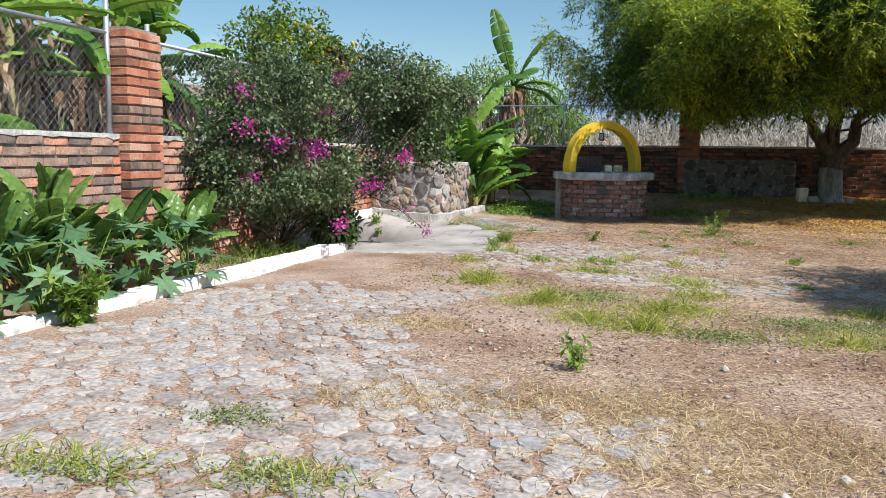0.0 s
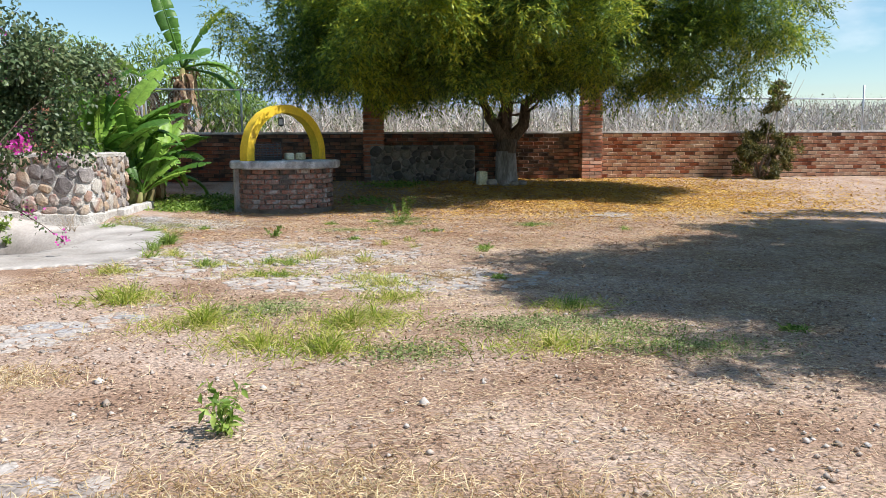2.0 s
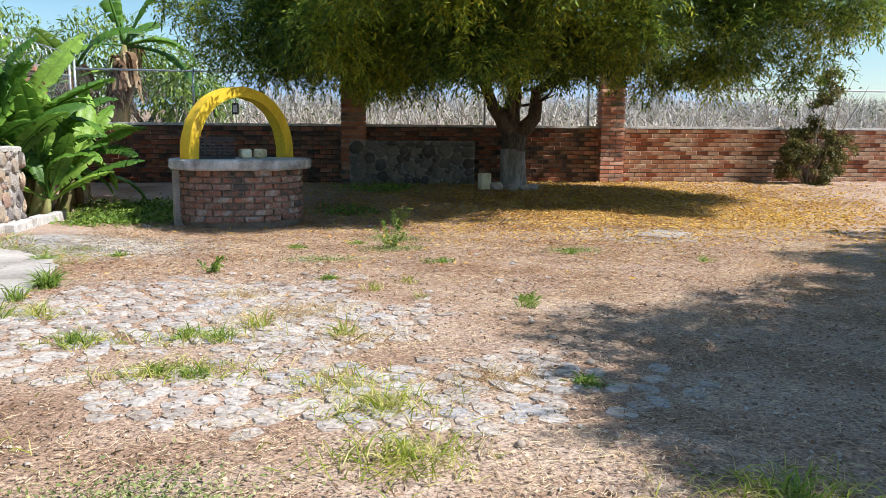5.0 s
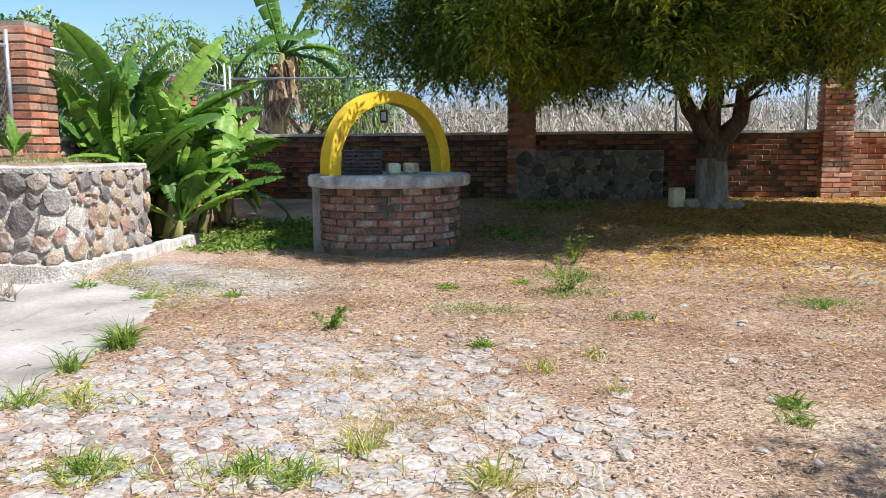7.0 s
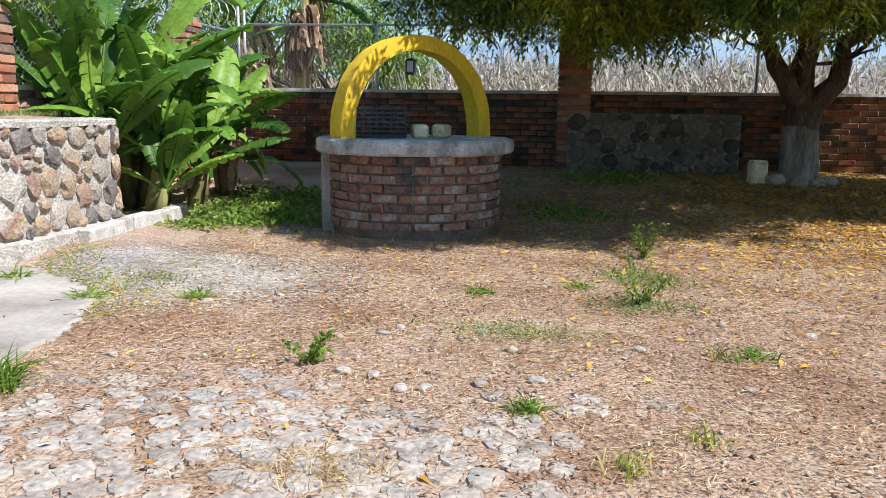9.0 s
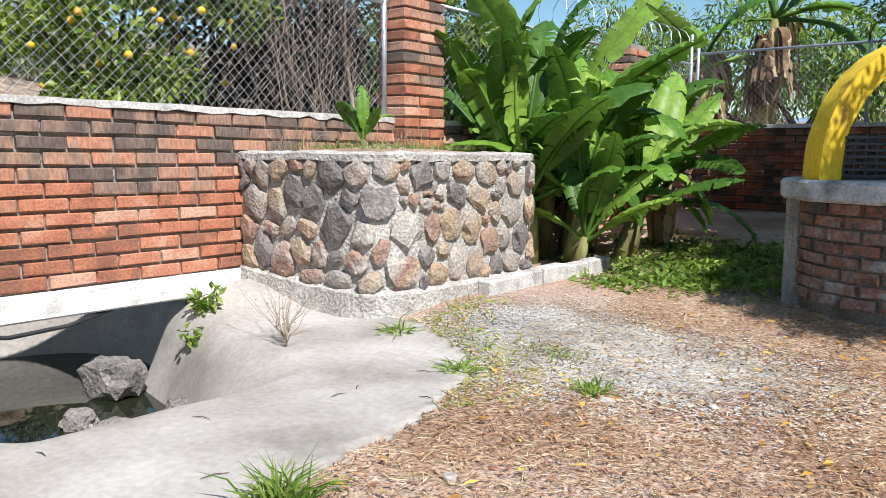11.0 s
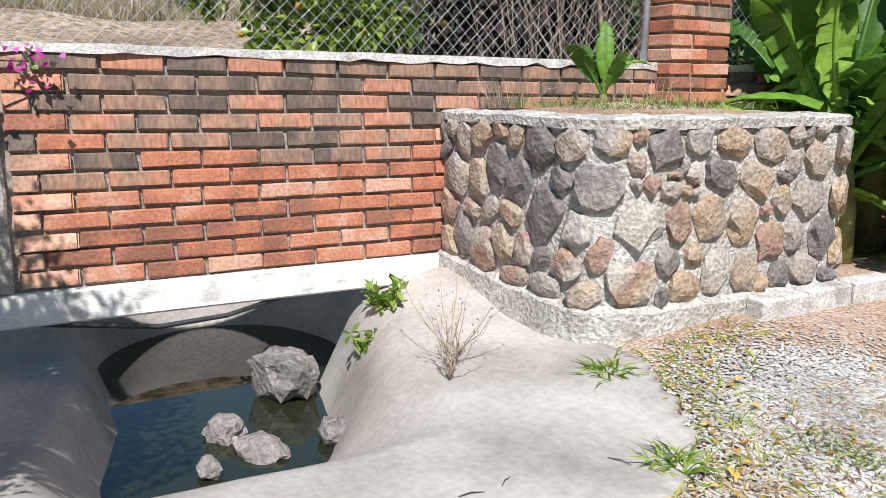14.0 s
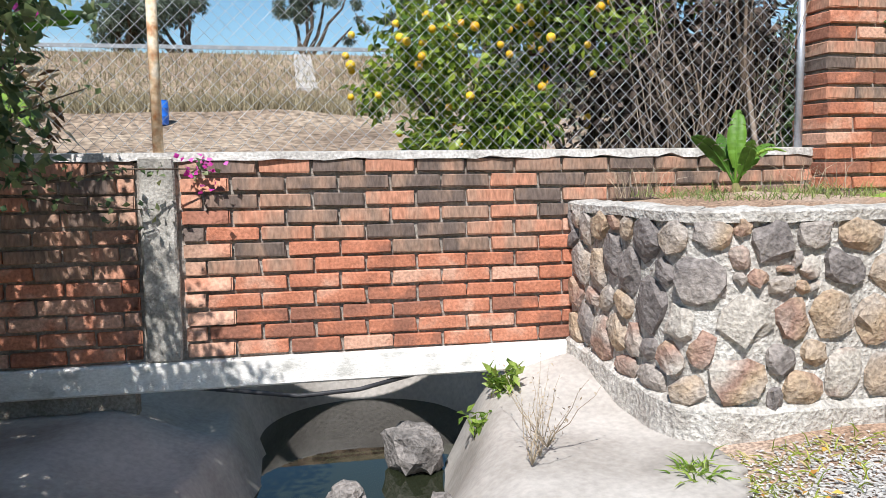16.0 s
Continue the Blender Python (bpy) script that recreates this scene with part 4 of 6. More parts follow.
for i, (c, (a, bb), turn) in enumerate(packed(2.7, 1.15, 90, 8)):
    child("stone", DSTONES[i % 5], trough, m=Matrix.Translation((c[0] - 1.35, -0.2, c[1] - 0.1)) @ Matrix.Rotation(turn, 4, "Y").inverted() @ Matrix.Diagonal((2.1 * a, 0.14, 2.1 * bb, 1)))

# ---- plants made of leaves ----
def plant(name, x, y, z, parts, label, category="plant", group="", kind=""):
    """parts: (part name, (V, F) in world metres, material, label)."""
    ob = thing(name, x, y, z, label, category, group, kind)
    for pn, (V, F), mat, lab in parts:
        made = child(pn, quick(pn, V - np.array([[x, y, z]]), F, mat), ob, lab)
        if pn in ("stem_tangle", "foliage", "blossom"):
            made["kind"] = "stuff"
    return ob


def stems(base, ends, r0, seed=0, n=5):
    s = Shape()
    for i, e in enumerate(ends):
        s.tube(limb_points(base, e, n, 0.4, seed + i), [r0 * (1 - 0.8 * k / n) for k in range(n + 1)], 5)
    return np.array(s.v), np.array([t for f in s.f for t in [(f[0], f[k], f[k + 1]) for k in range(1, len(f) - 1)]])


bou = [(1.9, -3.55, 1.35, 0.45, 0.35, 0.3), (1.55, -3.7, 2.0, 0.55, 0.5, 0.45), (0.55, -5.5, 1.25, 0.6, 0.85, 0.85), (0.75, -4.6, 1.25, 0.8, 0.9, 0.9), (0.5, -4.7, 2.0, 0.55, 1.2, 0.65), (1.1, -3.7, 1.75, 0.65, 0.75, 0.6), (0.35, -3.5, 1.95, 0.35, 0.6, 0.45), (0.9, -4.5, 0.65, 0.6, 0.9, 0.45), (0.25, -5.9, 1.0, 0.25, 0.5, 0.6), (1.6, -3.2, 1.95, 0.45, 0.6, 0.42), (1.2, -3.5, 1.05, 0.45, 0.45, 0.4), (1.0, -4.2, 2.2, 0.5, 0.7, 0.4), (2.05, -2.85, 2.1, 0.5, 0.5, 0.35), (1.7, -3.4, 2.3, 0.6, 0.6, 0.4), (2.3, -3.3, 1.9, 0.4, 0.5, 0.35), (1.75, -2.95, 1.55, 0.45, 0.4, 0.35), (2.1, -3.1, 1.3, 0.35, 0.35, 0.3), (1.5, -3.05, 1.8, 0.35, 0.25, 0.25)]
spray_ends = [(1.5, -3.1, 0.75), (1.75, -3.15, 0.45), (2.1, -3.2, 0.14), (0.15, -2.75, 1.75), (0.1, -2.5, 1.1), (0.1, -2.2, 1.32), (1.5, -2.9, 2.5), (1.9, -2.7, 2.3), (0.9, -6.2, 2.1), (1.2, -3.3, 2.9), (1.7, -2.9, 2.75)]
sv, sf = stems((0.5, -4.6, 0.0), [(b[0], b[1], b[2]) for b in bou] + [(0.6, -3.9, 1.7)], 0.018, 3)
st2 = stems((0.6, -3.7, 1.3), spray_ends, 0.015, 9, 7)
lf = [foliage(clumped(bou, 190, 0.16, 0.34), 34000, 0.06, 0.042, 0.3, 0.1)]
fl = []
for k, e in enumerate(spray_ends):
    pts = np.array([p for p in limb_points((0.6, -3.7, 1.3), e, 7, 0.4, 9 + k)])[2:]
    P = np.repeat(pts, 9, 0) + rng.normal(size=(len(pts) * 9, 3)) * 0.045
    lf.append(leaves(P, rng.normal(size=P.shape), rng.normal(size=P.shape) + [[0, 0, 1]], 0.05, 0.035))
    if k in (1, 2, 5, 6, 7):
        P = np.array(e) + rng.normal(size=(26, 3)) * 0.05
        fl.append(leaves(P, rng.normal(size=P.shape), rng.normal(size=P.shape), 0.038, 0.034))
for k in range(26):
    p, d = in_blobs(bou, 1, 1.0)
    p = p + np.array([[0.14, -0.14, 0.0]])
    p[0, 2] = min(p[0, 2], 1.1 + 1.2 * rng.random())
    p[0, 0] = max(p[0, 0], 0.35)
    m = int(rng.integers(35, 85))
    P = p + rng.normal(size=(m, 3)) * [[0.06, 0.085, 0.06]]
    fl.append(leaves(P, rng.normal(size=P.shape), rng.normal(size=P.shape), 0.042, 0.038))
plant("bougainvillea", 0.5, -4.6, -0.05, [("stem_tangle", merge([(sv, sf), st2]), "bark", ""), ("foliage", merge(lf), "bougain_leaf", "small dark green leaves"), ("blossom", merge(fl), "magenta", "magenta papery flower clusters")], "large sprawling bougainvillea with magenta flowers against the wall", "shrub")

# citrus tree beyond the fence
cit = [(-1.4, -0.7, 3.3, 0.8, 0.8, 0.7), (-1.25, -0.85, 2.0, 0.5, 0.5, 0.5), (-1.3, -0.1, 1.2, 0.6, 0.8, 0.5), (-1.25, -0.35, 1.9, 0.65, 0.6, 0.75), (-1.15, 0.25, 2.3, 0.7, 0.6, 0.85), (-1.6, -0.2, 3.0, 0.9, 0.9, 0.75), (-1.3, 0.9, 3.0, 0.8, 0.8, 0.6), (-1.5, 4.2, 2.7, 0.8, 1.2, 0.7)]
orange_tree = plant("citrus_tree", -1.4, 0.3, 0.05, [("trunk", stems((-1.4, 0.3, 0.0), [(b[0], b[1], b[2]) for b in cit], 0.06, 20), "bark", ""), ("crown", foliage(clumped(cit, 110, 0.2, 0.38), 17000, 0.095, 0.048, 0.25, 0.35), "citrus_leaf", "glossy green leaves")], "fruiting citrus tree with yellow oranges behind the fence", "tree")
bm = bmesh.new()
bmesh.ops.create_icosphere(bm, subdivisions=2, radius=0.037)
fruit = bpy.data.meshes.new("orange")
bm.to_mesh(fruit)
bm.free()
fruit.materials.append(M["citrus"])
fruit.polygons.foreach_set("use_smooth", [True] * len(fruit.polygons))
P, d = in_blobs(cit[1:7], 300, 0.85)
for p in P:
    if p[0] > -1.3:
        child("orange", fruit, orange_tree, m=Matrix.Translation(Vector(p) - Vector((-1.4, 0.3, 0.05))) @ Matrix.Scale(float(rng.uniform(0.65, 1.0)), 4))

# withered undergrowth that fills the grove behind the fence
ug = [(-2.3, -4.2 - 0.8 * k, 1.4 + 0.35 * math.sin(2.3 * k), 0.55, 0.7, 1.5) for k in range(9)]
plant("undergrowth", -2.3, -7.4, -0.05, [("stem_tangle", stems((-2.3, -7.4, 0.0), [(b[0], b[1], b[2] + 0.5) for b in ug], 0.025, 40), "bark", ""), ("foliage", foliage(ug, 15000, 0.24, 0.07, 0.5, -0.5), "dry_leaf", "withered brown leaves")], "withered brown undergrowth among the bananas", "undergrowth")

# tangled dry vines in the shade behind the fence
ev = stems((0.9, -4.3, 0.0), [(1.15, -3.8, 0.5), (1.2, -4.2, 0.45), (1.0, -3.7, 0.35)], 0.01, 90)
plant("dark_shrub", 0.95, -4.1, -0.08, [("stem_tangle", ev, "bark", ""), ("foliage", foliage([(1.05, -3.95, 0.25, 0.3, 0.4, 0.28), (0.8, -3.6, 0.3, 0.3, 0.35, 0.3)], 1500, 0.13, 0.07, 0.2, 0.1), "bush_leaf", "broad dark leaves")], "dark broad-leaved shrub at the end of the bed", "shrub")
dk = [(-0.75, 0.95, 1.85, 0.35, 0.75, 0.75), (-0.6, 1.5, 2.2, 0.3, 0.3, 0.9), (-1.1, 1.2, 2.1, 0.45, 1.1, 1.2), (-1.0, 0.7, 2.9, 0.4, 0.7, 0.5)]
tangle = []
ends = [(-0.35 + rng.normal() * 0.12, y, z) for y, z in zip(rng.uniform(0.3, 1.75, 60), rng.uniform(1.5, 3.0, 60))]
for i in range(0, 60, 6):
    tangle.append(stems((-0.45, float(rng.uniform(0.6, 1.7)), 0.0), ends[i:i + 6], 0.012, 40 + i, 6))
tangle.append(stems((-0.3, 1.35, 0.0), [(-0.28, 1.32, 3.0), (-0.25, 1.28, 2.9)], 0.035, 77, 6))
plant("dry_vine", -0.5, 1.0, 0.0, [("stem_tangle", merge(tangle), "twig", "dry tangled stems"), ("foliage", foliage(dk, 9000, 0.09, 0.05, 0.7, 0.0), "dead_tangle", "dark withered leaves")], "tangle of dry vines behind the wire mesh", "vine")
hv = [(-2.7, -8.3, 1.4, 0.6, 2.6, 1.6), (-1.9, 3.6, 1.5, 0.7, 1.3, 1.5), (-2.6, 6.0, 1.8, 0.9, 1.8, 1.7)]
plant("hedge", -2.2, 2.5, 0.15, [("foliage", foliage(hv, 30000, 0.13, 0.07, 0.4, 0.0), "bush_leaf", "dense dark leaves")], "dense dark hedge beyond the fence", "hedge")


# ---- bananas ----
def banana_leaf(name, length, width, seed, mat="banana_leaf", curl=0.9, torn=0.35):
    """One arching blade along +x with a rib, pleats and torn edges; its foot is at the origin."""
    r = random.Random(seed)
    n = 22
    s = Shape()
    cx, cz, pitch = 0.0, 0.0, radians(r.uniform(58, 74))
    rib = []
    for i in range(n + 1):
        t = i / n
        rib.append(Vector((cx, 0, cz)))
        cx += math.cos(pitch) * length / n * (1.2 if t < 0.2 else 0.95)
        cz += math.sin(pitch) * length / n * (1.2 if t < 0.2 else 0.95)
        pitch -= radians(curl * (2.0 + 5.5 * t))
    ups = []
    for i in range(n + 1):
        d = (rib[min(i + 1, n)] - rib[max(i - 1, 0)]).normalized()
        ups.append(Vector((-d.z, 0, d.x)))
    for side in (1, -1):
        prev = None
        for i in range(4, n + 1):
            t = (i - 4) / (n - 4)
            w = width / 2 * (math.sin(math.pi * min(1, t * 0.93 + 0.045)) ** 0.55)
            droop = 0.22 + 0.25 * r.random() * torn
            mid = rib[i] + Vector((0, side * w * 0.55, 0)) + ups[i] * (w * 0.2 + 0.0035 * (-1) ** i)
            tip = rib[i] + Vector((0.02 * r.uniform(-1, 1), side * w * r.uniform(0.93, 1.0), 0)) + ups[i] * w * (0.2 - droop)
            cur = (rib[i], mid, tip)
            if prev is not None:
                tear = r.random() < torn * 0.5
                q = prev
                if tear:
                    gap = (cur[2] - q[2]) * 0.35
                    q = (q[0], q[1], q[2])
                    s.add([q[0], q[1], q[2], cur[0], cur[1].lerp(q[1], 0.3), cur[2] - gap - Vector((0, 0, 0.02))], [(0, 1, 4, 3), (1, 2, 5, 4)])
                else:
                    s.add([q[0], q[1], q[2], *cur], [(0, 1, 4, 3), (1, 2, 5, 4)])
            prev = cur
    s.tube([p - u * 0.004 for p, u in zip(rib, ups)], [0.025 * (1 - 0.85 * i / n) for i in range(n + 1)], 5)
    return data(name, s.v, s.f, mat, True)


BLADES = [banana_leaf("blade", 1.22, 0.30, i, curl=0.25 + 0.2 * (i % 5), torn=0.45) for i in range(12)]
CANNA_BLADES = [banana_leaf("blade", 0.95, 0.30, 30 + i, "canna_leaf", curl=0.15 + 0.15 * (i % 4), torn=0.1) for i in range(8)]


def dry_blade(seed):
    """A withered leaf: a bent rib from which ragged strips hang."""
    r = random.Random(seed)
    s = Shape()
    for k in range(7):
        n, w = 9, r.uniform(0.05, 0.12)
        p = Vector((0.04 * k, r.uniform(-0.06, 0.06), 0))
        d = Vector((1, r.uniform(-0.5, 0.5), r.uniform(0.2, 0.6)))
        rows = []
        for i in range(n + 1):
            side = Vector((r.uniform(-0.4, 0.4), 1, r.uniform(-0.5, 0.5))).normalized() * w * (1 - 0.6 * i / n) * r.uniform(0.6, 1.1)
            rows.append((p - side, p + side * r.uniform(0.6, 1.0)))
            p = p + d.normalized() * r.uniform(0.09, 0.15)
            d = d * 0.55 + Vector((r.uniform(-0.25, 0.35), r.uniform(-0.35, 0.35), -0.75))
        s.add([q for row in rows for q in row], [(2 * i, 2 * i + 1, 2 * i + 3, 2 * i + 2) for i in range(n)])
    return data("blade", s.v, s.f, "dry_leaf")


DRY_BLADES = [dry_blade(60 + i) for i in range(6)]


def banana(name, x, y, z, count, size, stem_h, label, seed, dry=0, lean=(0, 0), spread=(8, 48), group="", blade=BLADES):
    r = random.Random(seed)
    ob = thing(name, x, y, z, label, "banana plant", group)
    top = Vector((lean[0], lean[1], stem_h))
    child("pseudostem", Shape().tube([(0, 0, -0.1), top * 0.5 + Vector((0.02, 0, 0)), top], [0.075 * size + 0.02, 0.06 * size + 0.01, 0.03 * size + 0.01], 9).mesh("pseudostem", "banana_stem", True), ob)
    for k in range(count):
        az = 137.5 * k + r.uniform(-25, 25)
        tilt = spread[0] + (spread[1] - spread[0]) * (k / max(1, count - 1)) + r.uniform(-6, 6)
        m = Matrix.Translation(top * (1 - 0.25 * k / count)) @ Matrix.Rotation(radians(az), 4, "Z") @ Matrix.Rotation(radians(tilt - 12), 4, "Y") @ Matrix.Rotation(radians(r.uniform(-30, 30)), 4, "X") @ Matrix.Scale(size * r.uniform(0.8, 1.12), 4)
        child("leaf", r.choice(blade), ob, m=m)
    for k in range(dry):
        m = Matrix.Translation(top * r.uniform(0.3, 1.0)) @ Matrix.Rotation(radians(r.uniform(0, 360)), 4, "Z") @ Matrix.Rotation(radians(r.uniform(-15, 35)), 4, "Y") @ Matrix.Scale(min(size, 0.95) * r.uniform(0.6, 1.05), 4)
        child("dry_leaf", r.choice(DRY_BLADES), ob, "withered brown hanging leaf", m)
    return ob


lab = "lush green banana plant in the clump behind the planter"

for k, (x, y, c, sz, h, ln) in enumerate(((0.75, 2.75, 9, 1.15, 0.75, (0.05, -0.1)), (0.5, 3.0, 10, 1.35, 1.0, (0.0, 0.0)), (1.05, 3.0, 10, 1.15, 0.7, (0.15, 0.0)), (0.6, 3.7, 10, 1.4, 1.05, (0.05, 0.1)), (1.2, 3.7, 10, 1.15, 0.6, (0.15, 0.1)), (0.95, 4.4, 9, 1.2, 0.7, (0.1, 0.15)), (0.35, 2.95, 8, 1.25, 0.95, (0, -0.1)), (0.5, 4.3, 9, 1.3, 0.9, (0.1, 0.0)), (1.25, 2.75, 7, 0.85, 0.3, (0.12, 0.0)), (1.0, 5.0, 8, 1.2, 0.8, (0.1, 0.1)), (0.45, 3.4, 8, 1.5, 1.25, (0.1, 0.0)))):
    banana("banana_plant", x, y, float(yard(x, y)), c, sz, h, lab, 100 + k, 1 if k % 3 == 0 else 0, ln, (-18, 58), "banana clump")
banana("banana_plant", 0.42, 0.85, P_TOP + 0.02, 7, 0.33, 0.08, "small young banana plant on the planter", 140, 1, (0, 0), (-16, 14))
tall = banana("banana_plant", 0.45, 10.2, 1.2, 0, 2.0, 2.15, "tall banana plant with ragged leaves beyond the corner", 153, 22, (0.15, 0))
for k, (az, tilt, sc) in enumerate(((175, 2, 1.75), (120, -16, 1.95), (20, 14, 1.7), (-25, 58, 1.6), (10, 78, 1.75), (200, 70, 1.1), (80, 40, 1.3))):
    child("leaf", BLADES[(5 * k) % 12], tall, m=Matrix.Translation((0.15, 0, 2.15)) @ Matrix.Rotation(radians(az), 4, "Z") @ Matrix.Rotation(radians(tilt - 12), 4, "Y") @ Matrix.Rotation(radians(18 * (-1) ** k), 4, "X") @ Matrix.Scale(sc, 4))
banana("banana_plant", -0.4, 9.6, 1.2, 5, 1.5, 1.6, "withered banana plant beyond the corner", 151, 16, (0.1, 0), (10, 80))
for k, (x, y, h) in enumerate(((-1.7, -5.0, 3.0), (-1.3, -6.1, 3.1), (-1.4, -7.0, 2.7), (-1.3, -7.9, 3.2), (-1.4, -8.8, 2.7), (-1.6, -9.7, 3.0), (-1.35, -5.5, 2.2), (-1.5, -4.4, 2.6), (-1.6, -7.5, 2.1))):
    banana("banana_plant", x, y, -0.05, 9, 1.2, h, "banana plant hung with withered brown leaves behind the fence", 160 + k, 30, (0.1, 0), (5, 75), "bananas behind the fence")

# broad-leaved bed plants
r = random.Random(12)
for k in range(15):
    x, y = r.uniform(0.25, 0.9), -10.9 + k * 0.29
    banana("canna", x, y, float(yard(x, y)), 9, r.uniform(0.55, 0.75), r.uniform(0.3, 0.6), "broad-leaved green canna in the planting bed", 200 + k, 0, (0.05, 0), (-10, 36), "cannas in the bed", CANNA_BLADES)


def star_leaf(seed):
    """A lobed castor leaf."""
    r = random.Random(seed)
    vs, n = [(0, 0, 0)], 8
    for i in range(2 * n + 1):
        a = radians(-150 + 300 * i / (2 * n))
        q = (0.5 if i % 2 else 0.24) * (0.75 + 0.25 * math.cos(a)) * r.uniform(0.92, 1.05)
        vs.append((q * math.cos(a), q * math.sin(a), -0.25 * q * q + (0.03 if i % 2 else 0)))
    return data("leaf", vs, [(0, i, i + 1) for i in range(1, 2 * n + 1)], "castor_leaf")


M["castor_leaf"] = leaf_mat("castor_leaf", [(0.08, 0.17, 0.08), (0.13, 0.25, 0.12), (0.19, 0.33, 0.17)], 0.45, 0.3, 0.25, per="object")
STARS = [star_leaf(i) for i in range(4)]
for k in range(6):
    x, y = 0.85 + 0.08 * (k % 3), -10.4 + k * 0.62
    ob = thing("castor_plant", x, y, float(yard(x, y)), "young castor plant with lobed bluish leaves", "plant", "castor plants in the bed")
    for j in range(13):
        a, h, rad = radians(137 * j), 0.15 + 0.05 * j, 0.12 + 0.22 * r.random()
        e = Vector((rad * math.cos(a), rad * math.sin(a), h))
        child("stalk", Shape().tube([(0, 0, 0), e * 0.5 + Vector((0, 0, 0.05)), e], [0.008, 0.006, 0.004], 5).mesh("stalk", "weed"), ob)
        child("leaf", STARS[j % 4], ob, m=Matrix.Translation(e) @ Matrix.Rotation(a, 4, "Z") @ Matrix.Rotation(radians(r.uniform(5, 45)), 4, "Y") @ Matrix.Scale(r.uniform(0.36, 0.55), 4))

# wall bush and other shrubs
bb = [(16.2, 7.75, 0.65, 0.85, 0.4, 0.45), (16.3, 7.75, 1.25, 0.65, 0.35, 0.6), (16.45, 7.8, 1.95, 0.42, 0.3, 0.65), (16.9, 7.8, 1.1, 0.4, 0.3, 0.5), (16.6, 7.8, 2.5, 0.3, 0.25, 0.5), (15.8, 7.75, 0.9, 0.35, 0.3, 0.4)]
plant("wall_bush", 16.1, 7.8, 0.26, [("stem_tangle", stems((16.1, 7.8, 0.2), [tuple(np.array((16.1, 7.8, 1.4)) + rng.normal(size=3) * (0.45, 0.2, 0.7)) for _ in range(16)] + [(17.3, 7.9, 2.9), (17.5, 7.8, 2.5), (17.1, 7.8, 3.1), (16.8, 7.8, 3.2)], 0.02, 70), "twig", ""), ("foliage", foliage(clumped(bb, 110, 0.05, 0.17), 11000, 0.08, 0.036, 0.1, 0.1), "olive_leaf", "")], "straggly olive bush against the sunlit wall", "bush") if M.setdefault("olive_leaf", leaf_mat("olive_leaf", [(0.07, 0.075, 0.022), (0.14, 0.14, 0.035), (0.26, 0.21, 0.06)])) else None
mg = [(1.5, 12.0, 2.3, 1.1, 1.0, 1.0), (0.9, 12.6, 3.0, 1.0, 1.0, 0.9), (-0.8, 13.5, 3.2, 1.6, 1.3, 1.6), (2.0, 13.2, 2.2, 0.9, 1.0, 0.8), (-3.5, 13, 3.0, 2.0, 1.5, 1.8), (-1.6, 10.5, 2.2, 1.2, 1.2, 1.4)]
plant("mango_tree", 0.5, 12.6, 1.3, [("trunk", stems((0.5, 12.6, 1.2), [(b[0], b[1], b[2]) for b in mg], 0.09, 610), "bark", ""), ("foliage", foliage(mg, 14000, 0.2, 0.055, 0.9, 0.3), "mango_leaf", "long drooping leaves")], "bright green leafy tree beyond the corner", "tree") if M.setdefault("mango_leaf", leaf_mat("mango_leaf", [(0.08, 0.15, 0.025), (0.17, 0.28, 0.04), (0.30, 0.40, 0.07)])) else None


# ---- the fields beyond ----
n = 5200
X, Y = rng.uniform(1.5, 42, n), BACK_Y + 2.2 + 26 * rng.random(n) ** 1.4
X += (Y - 12) * 0.2 * rng.normal(size=n) * 0.3
B = np.stack([X, Y, field_back(X, Y) - 0.05], 1)
D = rng.normal(size=(n, 3)) * [[0.4, 0.4, 0.1]] + [[0, 0, 1]]
h = rng.uniform(0.5, 1.5, n) * np.interp(Y, [10, 16, 36], [0.8, 1.0, 1.3])
parts = []
for j in range(3):
    Bj = B + unit(D) * (h * 0.3 * j)[:, None]
    Dj = D + rng.normal(size=(n, 3)) * 0.35 * (j > 0)
    parts.append(blades(Bj, Dj, h * (1 if j == 0 else 0.55), 0.022 + 0.0007 * (Y - 10), 0.25))
tagged(new("dry_thicket", quick("dry_thicket", *merge(parts), "dead_wood")), "dense pale leafless thicket in the field beyond the wall", "thicket", kind="stuff")
P = B[rng.random(n) < 0.6]
P = np.repeat(P, 4, 0) + rng.normal(size=(len(P) * 4, 3)) * [[0.25, 0.25, 0.3]] + [[0, 0, 0.55]]
tagged(new("thicket_leaves", quick("thicket_leaves", *leaves(P, rng.normal(size=P.shape), rng.normal(size=P.shape) + [[0, 0, 1]], 0.11, 0.07), "thicket_leaf")), "sparse grey-green leaves among the thicket", "thicket", kind="stuff") if M.setdefault("thicket_leaf", leaf_mat("thicket_leaf", [(0.14, 0.17, 0.08), (0.26, 0.28, 0.16), (0.42, 0.40, 0.28)])) else None

# dry reeds and grass up the left bank
n = 42000
X, Y = -(17.0 + 15 * rng.random(n) ** 1.5), rng.uniform(-30, 22, n)
B = np.stack([X, Y, field_left(X, Y) - 0.03], 1)
big = X > -21.5
V, F = blades(B, rng.normal(size=(n, 3)) * [[0.3, 0.3, 0.1]] + [[0, 0, 1]], np.where(big, rng.uniform(0.25, 0.75, n), rng.uniform(0.15, 0.4, n)), np.where(big, 0.03, 0.035), 0.5)
tagged(new("dry_reeds", quick("dry_reeds", V, F, "slope_weed")), "band of dry straw-coloured reeds on the bank", "reeds", kind="stuff")
s = Shape()
